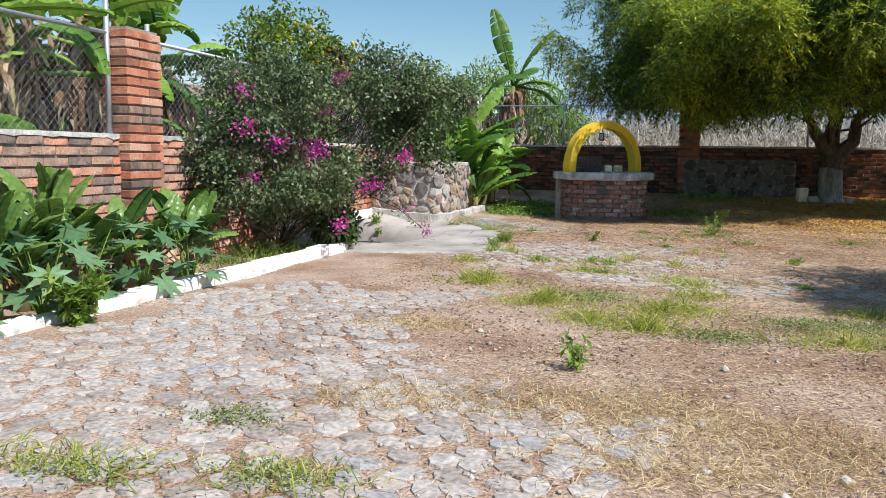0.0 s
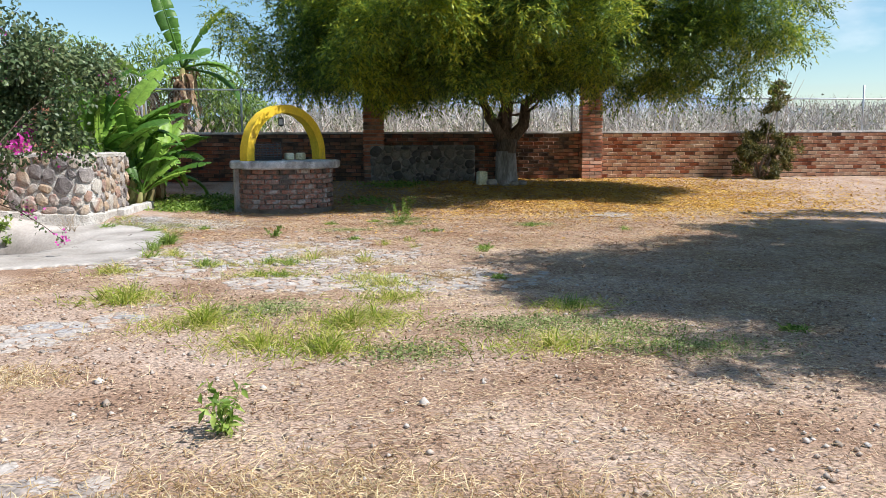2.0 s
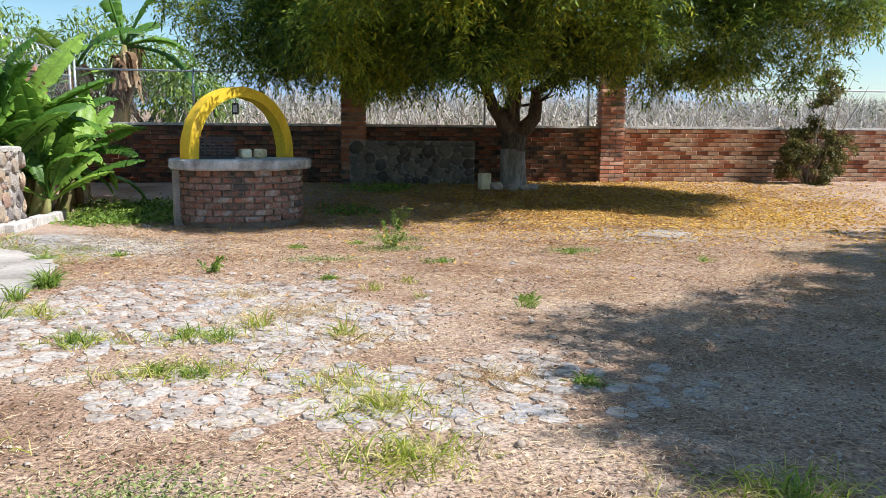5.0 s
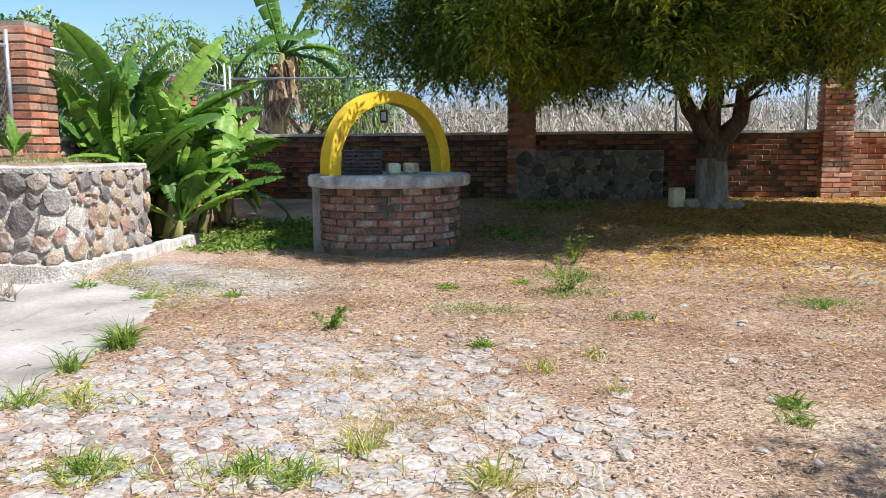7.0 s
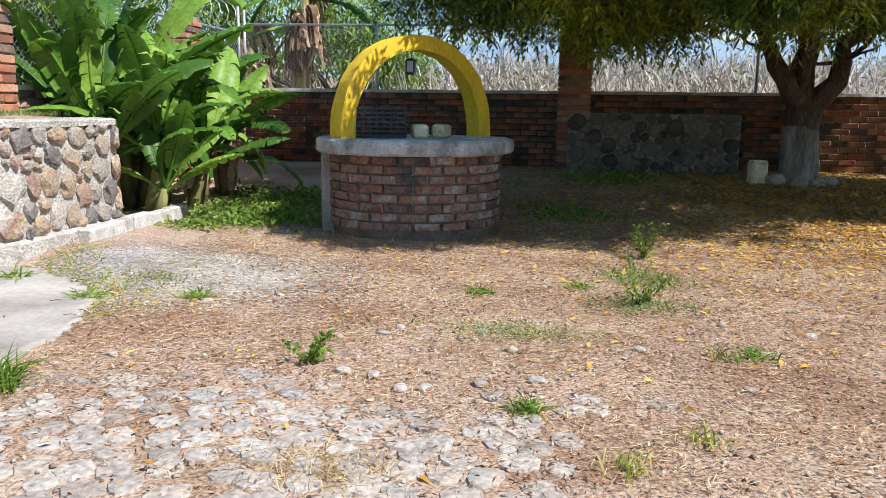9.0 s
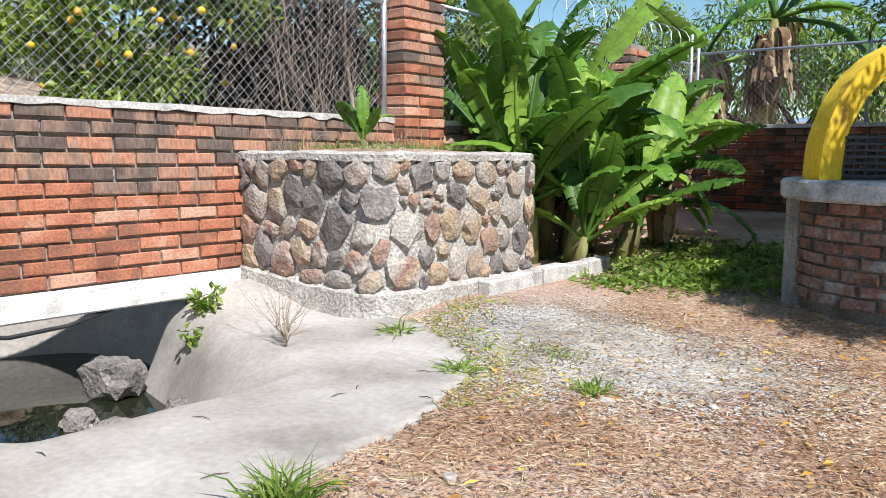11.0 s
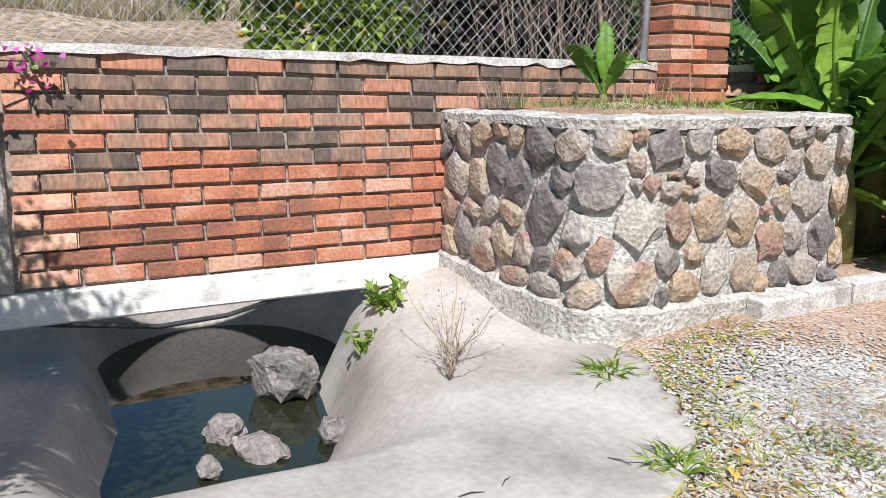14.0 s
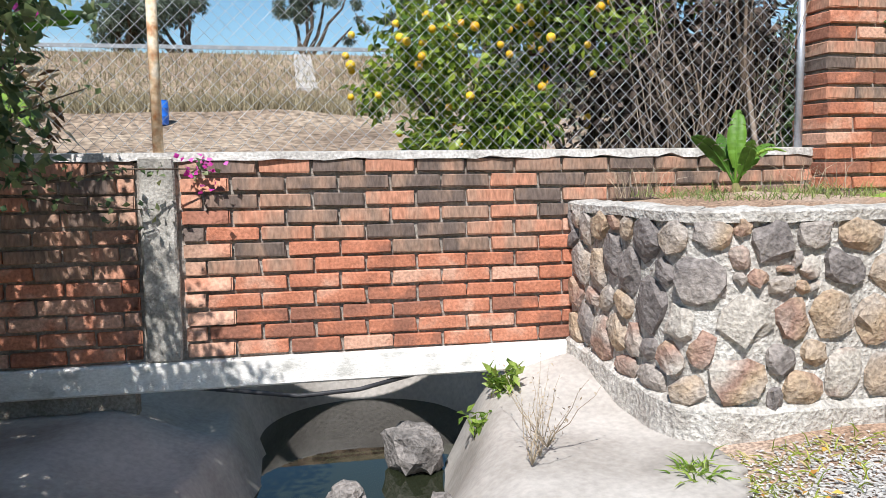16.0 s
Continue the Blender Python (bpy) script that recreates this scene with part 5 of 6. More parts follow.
for i in range(26):
    y0 = -45 + i * 3.0
    z0 = 6.75
    s.box(-32.6, y0, z0 - 0.6, -32.5, y0 + 0.1, z0 + 0.3, 0.01)
    s.box(-32.5, y0, z0 + 0.12, -32.45, y0 + 3.02, z0 + 0.3, 0.01)
tagged(new("guard_rail", s.mesh("guard_rail", "steel_grey")), "grey steel guard rail along the road on the bank", "guard rail")
zt, zb = float(field_left(np.array(-31.6), np.array(-1.0))) + 0.1, float(field_left(np.array(-24.0), np.array(-1.0))) + 0.1
s = Shape().add([(x, y, z + d) for d in (-0.5, 0) for x, z in ((-31.6, zt), (-24.0, zb)) for y in (-1.35, -0.6)], [(0, 1, 3, 2), (4, 6, 7, 5), (0, 4, 5, 1), (2, 3, 7, 6), (0, 2, 6, 4), (1, 5, 7, 3)])
tagged(new("drain_chute", s.mesh("drain_chute", "concrete")), "pale concrete drain chute down the bank", "drain")
bz = float(field_left(np.array(-15.2), np.array(-4.66)))
barrel = thing("barrel", -15.2, -4.66, bz, "blue plastic barrel standing in the field", "barrel")
barrel.matrix_world = barrel.matrix_world @ Matrix.Scale(0.65, 4)
drum = child("body", Shape().lathe([(0.26, 0), (0.28, 0.04), (0.285, 0.3), (0.295, 0.32), (0.285, 0.34), (0.285, 0.6), (0.295, 0.62), (0.285, 0.64), (0.27, 0.86), (0.25, 0.88)], 20).mesh("body", "blue_plastic", True), barrel)
child("lid", Shape().lathe([(0.255, 0.875), (0.265, 0.885), (0.26, 0.91), (0.1, 0.915)], 20).mesh("lid", "blue_plastic", True), drum)
M["far_leaf"] = leaf_mat("far_leaf", [(0.07, 0.095, 0.065), (0.11, 0.14, 0.10), (0.17, 0.20, 0.14)])
for k, (x, y, h, w) in enumerate(((-40, -0.6, 6.5, 2.0), (-40, 4.6, 6.0, 1.2), (-37, -6.5, 3.6, 2.2), (-36, -9.5, 3.4, 2.4), (-30, 7.6, 4.5, 2.4), (-26, 8.5, 5, 2.8), (-40, -20, 6, 3))):
    z = 7.0 if x < -32.5 else float(field_left(np.array(x), np.array(y)))
    blob = [(x + rng.normal() * w * 0.5, y + rng.normal() * w * 0.6, z + h * f, w * 0.55, w * 0.6, w * 0.42) for f in (0.4, 0.5, 0.6, 0.7, 0.8, 0.92, 0.6)]
    plant("roadside_tree", x, y, z, [("trunk", stems((x, y, z - 0.2), [(b[0], b[1], b[2]) for b in blob], 0.16, 300 + k), "bark", ""), ("crown", foliage(clumped(blob, 40, w * 0.12, w * 0.3), 7000, 0.24, 0.085, 0.8, 0.1), "far_leaf", "")], "airy grey-green tree beside the road on the bank", "tree", "roadside trees")
bsh = [(-20.5, 2.3, 4.0, 1.0, 0.9, 0.8), (-18, 5.5, 3.7, 2, 1.8, 1.6), (-12, 6.5, 2.6, 1.5, 2.0, 1.8), (-8, 8, 2.4, 1.6, 2, 2.3)]
plant("field_bush", -15, 8.5, 2.8, [("foliage", foliage(bsh, 6000, 0.25, 0.1, 0.4, 0.2), "far_leaf", "")], "grey-green bushes at the edge of the field", "bush")

# hazy hills on the horizon
s = Shape()
xs = np.linspace(-900, 1500, 90)
tops = [max(4.0, 60 + 46 * math.sin(x * 0.0037 + 1.0) + 22 * noise.noise((x * 0.006, 1, 0)) + 9 * noise.noise((x * 0.02, 4, 0))) for x in xs]
s.add([(x, 1000, -5) for x in xs] + [(x, 1080, z) for x, z in zip(xs, tops)] + [(x, 1400, -5) for x in xs], [(i + o, i + 1 + o, i + 91 + o, i + 90 + o) for i in range(89) for o in (0, 90)])
tagged(new("backdrop_hills", s.mesh("backdrop_hills", "far_hill", True)), "hazy blue mountains on the horizon", "hills", kind="structure")

# ---- loose things on the ground ----
slab = Shape()
vs = []
m = 26
for i in range(m):
    a = 2 * math.pi * i / m
    q = 1 + 0.12 * noise.noise((2 * math.cos(a), 2 * math.sin(a), 3))
    vs.append((9.6 + 0.85 * q * math.cos(a), 1.6 + 1.25 * q * math.sin(a)))
zz = float(yard(9.6, 1.6))
slab.add([(x, y, zz - 0.06) for x, y in vs] + [(x, y, zz + 0.012) for x, y in vs], [(i, (i + 1) % m, (i + 1) % m + m, i + m) for i in range(m)] + [tuple(range(m, 2 * m))])
tagged(new("concrete_slab", slab.mesh("concrete_slab", "concrete")), "irregular pale concrete slab set in the ground", "slab")

for k, (x, y, z, sx, sy, sz, rz, mat, lab) in enumerate(((-0.08, -1.0, -0.43, 0.46, 0.36, 0.33, 20, "pool_rock", "large angular grey rock in the pool"), (0.36, -1.46, -0.53, 0.22, 0.2, 0.18, 40, "pool_rock", "rounded brown rock at the pool's edge"), (0.62, -1.34, -0.54, 0.32, 0.24, 0.12, 10, "pool_rock", "pale flat rock at the pool's edge"), (0.66, -0.98, -0.5, 0.2, 0.16, 0.14, 0, "pool_rock", "small pale rock at the pool's edge"), (0.74, -1.62, -0.52, 0.16, 0.12, 0.1, 0, "pool_rock", "small pale rock at the pool's edge"))):
    st = new("rock", rock_mesh("rock", mat, 80 + k, 0.42, 3))
    st.matrix_world = pose(x, y, z, 4 * k, 6, rz) @ Matrix.Diagonal((sx, sy, sz, 1))
    tagged(st, lab, "rock", "rocks in the pool")
hose = Shape().tube([(-0.03, -2.3, 0.06), (0.03, -2.0, 0.03), (0.035, -1.7, -0.015), (0.03, -1.35, 0.0), (-0.02, -1.0, 0.06)], 0.014, 7)
tagged(new("hose", hose.mesh("hose", "black_plastic", True)), "black hose sagging under the lintel", "hose")

# loose pale stones on the earth
ST = [rock_mesh("stone", "cobble", 100 + i) for i in range(5)]
for k in range(46):
    x, y = float(rng.uniform(2.9, 7.5)), float(rng.uniform(-5.5, -0.2))
    q = float(rng.uniform(0.03, 0.085))
    st = new("loose_stone", ST[k % 5])
    st.matrix_world = Matrix.Translation((x, y, float(yard(x, y)) + q * 0.12)) @ Matrix.Rotation(k * 1.3, 4, "Z") @ Matrix.Diagonal((q * 1.4, q, q * 0.6, 1))
    tagged(st, "small pale loose stone on the dry earth", "stone", "loose stones")

# ---- where cobbles show ----
def bare(x, y):
    """Swept dusty earth among the cobbles."""
    return np.exp(-(((x - 4.2) / 0.8) ** 2 + ((y + 8.1) / 0.9) ** 2)) + 0.8 * np.exp(-(((x - 3.0) / 0.7) ** 2 + ((y + 6.3) / 0.7) ** 2))


def cobbled(x, y):
    a = np.exp(-(((x - 2.9) / 1.7) ** 2 + ((y + 8.4) / 2.5) ** 4))
    b = np.exp(-(((x - 4.3) / 2.0) ** 2 + ((y + 3.2) / 1.6) ** 2))
    c = np.exp(-(((x - 5.8) / 1.5) ** 2 + ((y + 5.2) / 0.7) ** 2)) * 0.9
    d = np.exp(-(((x - 3.4) / 2.0) ** 2 + ((y + 10.6) / 1.3) ** 2))
    return np.maximum.reduce([a, b, c, d]) - 0.9 * bare(x, y) + 0.22 * wave(x, y, 2.2, 4)


# ---- grass, straw and leaf litter ----
def on_ground(P):
    x, y = P[:, 0], P[:, 1]
    z = yard(x, y)
    return np.stack([x, y, z], 1)


def clear(P):
    """Which places are open earth: not on the apron, in the well or planter."""
    x, y = P[:, 0], P[:, 1]
    ok = ~((x < apron_edge(y)) & (y > -4.1) & (y < 0.2)) & ~((x < 1.5) & (y > 0) & (y < 2.2)) & (np.hypot(x - WX, y - WY) > 0.95) & (x > 0.05) & (y < BACK_Y - 0.05)
    return ok


def patches(n, spots):
    S = np.array(spots, float)
    w = S[:, 2] * S[:, 3]
    k = rng.choice(len(S), n, p=w / w.sum())
    P = S[k, :2] + rng.normal(size=(n, 2)) * S[k, 2:4] * 0.5
    return P[clear(P)]


n = 400000
P = np.stack([rng.uniform(2.2, 12.5, n), -12.8 + 18 * rng.random(n)], 1)
dens = 0.5 + 0.5 * wave(P[:, 0], P[:, 1], 1.4, 3) + 0.25 * wave(P[:, 0], P[:, 1], 4.0, 1)
earth_bare = np.exp(-(((P[:, 0] - 3.2) / 1.3) ** 2 + ((P[:, 1] + 7) / 2.5) ** 2))
cob = np.clip(np.maximum(cobbled(P[:, 0], P[:, 1]) * 1.8 - 0.3, 1.3 * bare(P[:, 0], P[:, 1])), 0, 0.95)
P = P[clear(P) & (rng.random(n) > cob) & (rng.random(n) < np.clip(dens + 0.4 - 0.7 * earth_bare, 0.15, 1))]
B = on_ground(P) + [[0, 0, 0.006]]
V, F = blades(B, rng.normal(size=B.shape) * [[1, 1, 0.06]] + [[0, 0, 0.1]], rng.uniform(0.022, 0.085, len(B)), rng.uniform(0.002, 0.0055, len(B)), 0.15)
V[:, 2] = yard(V[:, 0], V[:, 1]) + 0.01 + 0.5 * np.clip(V[:, 2] - yard(V[:, 0], V[:, 1]), 0, 0.05)
tagged(new("straw_litter", quick("straw_litter", V, F, "straw")), "dry straw scattered over the earth", "straw", kind="stuff")

n = 42000
P = np.stack([rng.normal(10.6, 2.8, n), rng.normal(5.0, 2.1, n)], 1)
P = P[clear(P)]
B = on_ground(P) + [[0, 0, 0.012]]
V, F = leaves(B, rng.normal(size=B.shape) * [[1, 1, 0.15]], rng.normal(size=B.shape) * 0.3 + [[0, 0, 1]], 0.075, 0.03)
tagged(new("leaf_litter", quick("leaf_litter", V, F, "litter")), "fallen orange-yellow leaves under the tree", "leaf litter", kind="stuff")

green = [(4.4, -6.9, 0.5, 0.35), (5.4, -7.1, 0.5, 0.3), (5.6, -6.85, 0.35, 0.25), (5.3, -7.8, 0.4, 0.3), (4.85, -7.6, 0.35, 0.3), (6.7, -7.9, 0.5, 0.3), (5.7, -5.5, 0.35, 0.25), (5.75, -6.1, 0.35, 0.25), (4.6, -4.8, 0.45, 0.2), (5.5, -5.05, 0.3, 0.2), (3.6, -5.9, 0.5, 0.3), (7.1, -6.6, 0.4, 0.25), (3.05, -4.4, 0.25, 0.2), (4.6, -4.05, 0.4, 0.15), (3.9, -4.05, 0.3, 0.15), (3.3, -3.2, 0.3, 0.15), (3.2, -11.35, 0.4, 0.15), (4.05, -11.2, 0.35, 0.15)]
P = patches(6000, green)
B = on_ground(P)
D = rng.normal(size=B.shape) * [[0.8, 0.8, 0.2]] + [[0, 0, 0.7]]
V, F = blades(B, D, rng.uniform(0.05, 0.17, len(B)), 0.006, 0.6)
tagged(new("grass", quick("grass", V, F, "grass")), "sparse yellow-green grass over the dry yard", "grass", kind="stuff")

mats = [(4.78, -6.46, 0.45, 0.4), (6.46, -7.3, 0.4, 0.35), (5.8, -7.95, 0.35, 0.3), (7.45, -8.0, 0.6, 0.3), (7.2, -7.5, 0.5, 0.3), (6.9, -7.15, 0.4, 0.25), (3.52, -10.68, 0.28, 0.16), (3.25, -11.4, 0.35, 0.15), (4.05, -11.2, 0.3, 0.15), (5.3, -0.67, 0.45, 0.2), (6.1, 0.1, 0.4, 0.3), (8.2, -0.25, 0.35, 0.25), (6.2, 1.0, 0.4, 0.4), (2.6, 0.25, 0.2, 0.12)]
P = patches(16000, mats)
B = on_ground(P) + np.stack([0 * P[:, 0], 0 * P[:, 0], rng.uniform(0, 0.035, len(P))], 1)
V, F = small_leaves(B, rng.normal(size=B.shape) * [[1, 1, 0.4]] + [[0, 0, 0.3]], rng.normal(size=B.shape) * 0.4 + [[0, 0, 1]], rng.uniform(0.014, 0.034, len(B)), rng.uniform(0.007, 0.014, len(B)))
tagged(new("creeping_weeds", quick("creeping_weeds", V, F, "creeper_leaf")), "low mats of creeping grey-green weeds on the earth", "weeds", kind="stuff")

hay = [(6.2, -10.2, 0.9, 0.35), (5.6, -10.6, 0.8, 0.3), (4.6, -10.0, 0.6, 0.35), (5.3, -9.9, 0.7, 0.4), (4.0, -10.2, 0.4, 0.3), (5.2, -3.2, 0.5, 0.3), (5.6, -4.1, 0.4, 0.3), (4.7, -2.6, 0.35, 0.25), (4.9, -3.5, 0.4, 0.3), (3.6, -8.3, 0.5, 0.3), (6.3, -5.1, 0.4, 0.3)]
P = patches(11500, hay)
B = on_ground(P)
V, F = blades(B, rng.normal(size=B.shape) * [[0.9, 0.9, 0.2]] + [[0, 0, 0.55]], rng.uniform(0.04, 0.11, len(B)), 0.004, 0.6)
tagged(new("dry_grass", quick("dry_grass", V, F, "hay")), "tufts of dry blond grass", "grass", kind="stuff")

P = patches(4600, [(2.2, 2.8, 0.6, 0.4), (2.6, 3.3, 0.6, 0.45), (1.9, 2.3, 0.3, 0.3), (1.9, 3.6, 0.9, 0.6), (2.3, 4.3, 0.9, 0.6), (1.8, 4.9, 1.2, 0.5), (2.0, 2.9, 0.6, 0.35), (5.6, 4.2, 0.5, 0.5), (6.3, 6.8, 0.9, 0.5)])
B = on_ground(P) + np.stack([0 * P[:, 0], 0 * P[:, 0], rng.uniform(0, 0.3, len(P)) ** 1.5 * step(2.0, 3.4, P[:, 1]) * (0.5 + 0.5 * wave(P[:, 0], P[:, 1], 5.0, 2))], 1)
V, F = leaves(B, rng.normal(size=B.shape) * [[1, 1, 0.3]] + [[0, 0, 0.5]], rng.normal(size=B.shape) * 0.4 + [[0, 0, 1]], rng.uniform(0.05, 0.1, len(B)), 0.04)
tagged(new("ground_weeds", quick("ground_weeds", V, F, "weed")), "low green weeds between the bananas and the well", "weeds", kind="stuff")

P = patches(950, [(1.75, 0.2, 0.4, 0.3), (2.15, 0.1, 0.5, 0.3), (2.5, -0.1, 0.4, 0.35), (1.65, 0.6, 0.2, 0.4), (2.65, -0.6, 0.3, 0.4)])
B = on_ground(P)
V, F = blades(B, rng.normal(size=B.shape) * [[0.9, 0.9, 0.2]] + [[0, 0, 0.5]], rng.uniform(0.04, 0.11, len(B)), 0.007, 0.6)
tagged(new("edge_grass", quick("edge_grass", V, F, "grass")), "yellowing grass along the planter's foot", "grass", kind="stuff")


def tuft(name, x, y, n, h, mat, label, w=0.008, spread=0.6, z=None, group="grass tufts"):
    z = float(yard(x, y)) if z is None else z
    B = np.tile([[x, y, z]], (n, 1)) + rng.normal(size=(n, 3)) * [[0.04, 0.04, 0]]
    D = rng.normal(size=(n, 3)) * [[spread, spread, 0.2]] + [[0, 0, 1]]
    V, F = blades(B - [[x, y, z]], D, rng.uniform(0.5, 1.1, n) * h, w, 0.7)
    ob = new(name, quick(name, V, F, mat))
    ob.matrix_world = pose(x, y, z)
    return tagged(ob, label, "grass", group)


def weed_plant(name, x, y, h, n, label, z=None, mat="weed", leaf=0.06):
    z = float(yard(x, y)) if z is None else z
    ends = [(x + rng.normal() * h * 0.35, y + rng.normal() * h * 0.35, z + h * rng.uniform(0.6, 1.0)) for _ in range(7)]
    P = np.concatenate([np.array(limb_points((x, y, z), e, 6, 0.3, k))[1:] for k, e in enumerate(ends)])
    P = np.repeat(P, max(1, n // len(P)), 0)
    P = P + rng.normal(size=P.shape) * 0.012
    return plant(name, x, y, z, [("stalk", stems((x, y, z), ends, 0.0032, 500), mat if mat == "dry_weed" else "weed", ""), ("foliage", leaves(P, rng.normal(size=P.shape) + [[0, 0, 0.2]], rng.normal(size=P.shape) * 0.4 + [[0, 0, 1]], leaf, leaf * 0.45), mat, "")], label, "weed", "weeds")


tuft("grass_tuft", 3.0, -2.05, 170, 0.26, "weed", "thick green grass tuft beside the concrete apron", 0.011, 0.7)
tuft("grass_tuft", 2.95, -2.6, 50, 0.22, "weed", "green grass tuft at the apron's corner", 0.01)
for x, y, nn, h, mat in ((4.41, -6.9, 130, 0.28, "grass"), (5.42, -7.1, 110, 0.26, "grass"), (5.61, -6.88, 80, 0.2, "grass"), (5.32, -7.8, 130, 0.24, "grass"), (4.87, -7.6, 80, 0.2, "grass"), (6.7, -7.9, 70, 0.18, "grass"), (5.72, -5.47, 50, 0.18, "grass"), (5.75, -6.08, 60, 0.14, "grass"), (4.5, -4.77, 50, 0.12, "weed"), (4.72, -4.84, 50, 0.12, "weed"), (3.63, -5.92, 100, 0.26, "grass"), (3.4, -5.8, 60, 0.22, "grass"), (3.02, -4.4, 60, 0.22, "grass"), (7.13, -6.62, 60, 0.18, "weed"), (4.53, -4, 70, 0.15, "weed"), (4.74, -4.07, 70, 0.15, "weed"), (4.95, -3.76, 50, 0.2, "grass"), (3.34, -3.16, 50, 0.18, "grass"), (3.08, -3.27, 40, 0.24, "weed"), (5.52, -4.09, 50, 0.2, "grass"), (3.88, -4.05, 60, 0.18, "weed"), (6.44, -0.98, 40, 0.1, "weed"), (6.11, -2.11, 40, 0.1, "grass"), (6.15, -2.83, 30, 0.1, "grass"), (6.94, -3.27, 40, 0.14, "weed"), (5.78, -2.41, 40, 0.12, "grass"), (8.11, -0.46, 60, 0.12, "weed"), (9.41, -1.13, 40, 0.14, "weed"), (3.6, -6.06, 50, 0.25, "grass")):
    tuft("grass_tuft", x, y, nn, h, mat, "sprawling green grass tuft on the dry earth" if mat == "weed" else "sprawling yellow-green grass tuft on the dry earth")
weed_plant("seedling", 4.97, -9.27, 0.2, 110, "small dark green seedling on bare earth")
weed_plant("weed_plant", 4.28, -1.41, 0.16, 90, "small bright green weed among the cobbles")
weed_plant("weed_plant", 6.1, 0.2, 0.34, 420, "leggy green weed in the yard", leaf=0.035)
weed_plant("weed_plant", 6.3, 1.9, 0.35, 300, "leggy green weed in the tree's shade", leaf=0.04)
for x, y, h in ((2.35, -0.35, 0.2), (5.4, -1.9, 0.12), (5.0, 0.3, 0.15), (6.6, -0.9, 0.12), (5.7, 0.6, 0.12), (7.0, -3.0, 0.14), (3.1, -0.2, 0.16), (1.6, -0.02, 0.2), (6.8, -5.2, 0.12), (8.4, -7.6, 0.12)):
    tuft("low_weed", x, y, 80, h * 0.8, "weed", "low spreading green weed", 0.012, 1.3, group="low weeds")
for k in range(3):
    weed_plant("weed_plant", 1.15 + 0.1 * k, -0.55 - 0.07 * k, 0.42, 60, "thin dry weed in a crack of the concrete", -0.03, "dry_weed", 0.022)
weed_plant("creeper", 0.25, -0.5, 0.25, 90, "leafy creeper hanging into the culvert", -0.06, leaf=0.09)
weed_plant("creeper", 0.4, -0.72, 0.15, 40, "leafy creeper hanging into the culvert", -0.2, leaf=0.07)
P = np.stack([rng.uniform(0.1, 1.1, 700), rng.uniform(0.3, 1.7, 700), 0 * rng.random(700) + P_TOP + 0.03], 1)
tagged(new("planter_grass", quick("planter_grass", *blades(P, rng.normal(size=P.shape) * [[0.5, 0.5, 0.2]] + [[0, 0, 0.8]], rng.uniform(0.03, 0.12, 700), 0.005), "creeper_leaf")), "thin grass and weeds on the planter's soil", "grass", kind="stuff")
P = np.stack([rng.uniform(0.1, 0.95, 500), rng.uniform(-6.2, -4.0, 500)], 1)
B = on_ground(P)
tagged(new("bed_grass", quick("bed_grass", *blades(B, rng.normal(size=B.shape) * [[0.5, 0.5, 0.2]] + [[0, 0, 0.8]], rng.uniform(0.1, 0.4, 500), 0.008), "weed")), "long grass under the bougainvillea", "grass", kind="stuff")
weed_plant("bed_shrub", 1.35, -9.2, 0.4, 420, "low dark green shrub spilling over the kerb", leaf=0.1)

P = np.concatenate([np.stack([rng.uniform(1.7, 4.5, 90), rng.uniform(-3.0, 1.2, 90)], 1), np.stack([rng.normal(2.2, 0.4, 60), rng.normal(-0.1, 0.3, 60)], 1)])
P = P[clear(P)]
B = on_ground(P) + [[0, 0, 0.03]]
V, F = leaves(B, rng.normal(size=B.shape) * [[1, 1, 0.1]], rng.normal(size=B.shape) * 0.2 + [[0, 0, 1]], rng.uniform(0.03, 0.07, len(B)), rng.uniform(0.015, 0.03, len(B)))
tagged(new("fallen_leaves", quick("fallen_leaves", V, F, "litter")), "scattered yellow fallen leaves by the apron", "leaf litter", kind="stuff")
for x, y in ((0.12, 0.3), (0.2, 1.45), (0.3, 1.6), (0.15, 0.45)):
    tuft("dry_stem_tuft", x, y, 26, 0.3, "dry_weed", "reddish dry stems on the planter's soil", 0.004, 0.3, P_TOP + 0.02, "dry stems on the planter")

# twigs and yellow leaves on the apron
for k in range(10):
    x, y = float(rng.uniform(1.8, 2.7)), float(rng.uniform(-2.9, -0.5))
    a = float(rng.uniform(0, 3.1))
    l = float(rng.uniform(0.025, 0.06))
    z = float(apron_z(np.array(x), np.array(y)))
    tw = new("twig", Shape().tube([(-l, 0, 0.004), (0, l * 0.12, 0.008), (l, 0, 0.004)], [0.0015, 0.0025, 0.001], 5).mesh("twig", "bark"))
    tw.matrix_world = pose(x, y, z, 0, 0, math.degrees(a))
    tagged(tw, "thin dark twig lying on the concrete", "twig", "twigs on the apron")

# ---- cobbles ----
def cobble_verts(r, a, b):
    m = 8
    out, rim = [], []
    for i in range(m):
        t = 2 * math.pi * i / m
        q = r.uniform(0.86, 1.1)
        out.append((a * q * math.cos(t), b * q * math.sin(t), -0.022))
        rim.append((0.85 * a * q * math.cos(t), 0.85 * b * q * math.sin(t), r.uniform(0.003, 0.009)))
    return out + rim + [(0, 0, 0.01)], [(i, (i + 1) % m, (i + 1) % m + m, i + m) for i in range(m)] + [(i + m, (i + 1) % m + m, 2 * m) for i in range(m)]


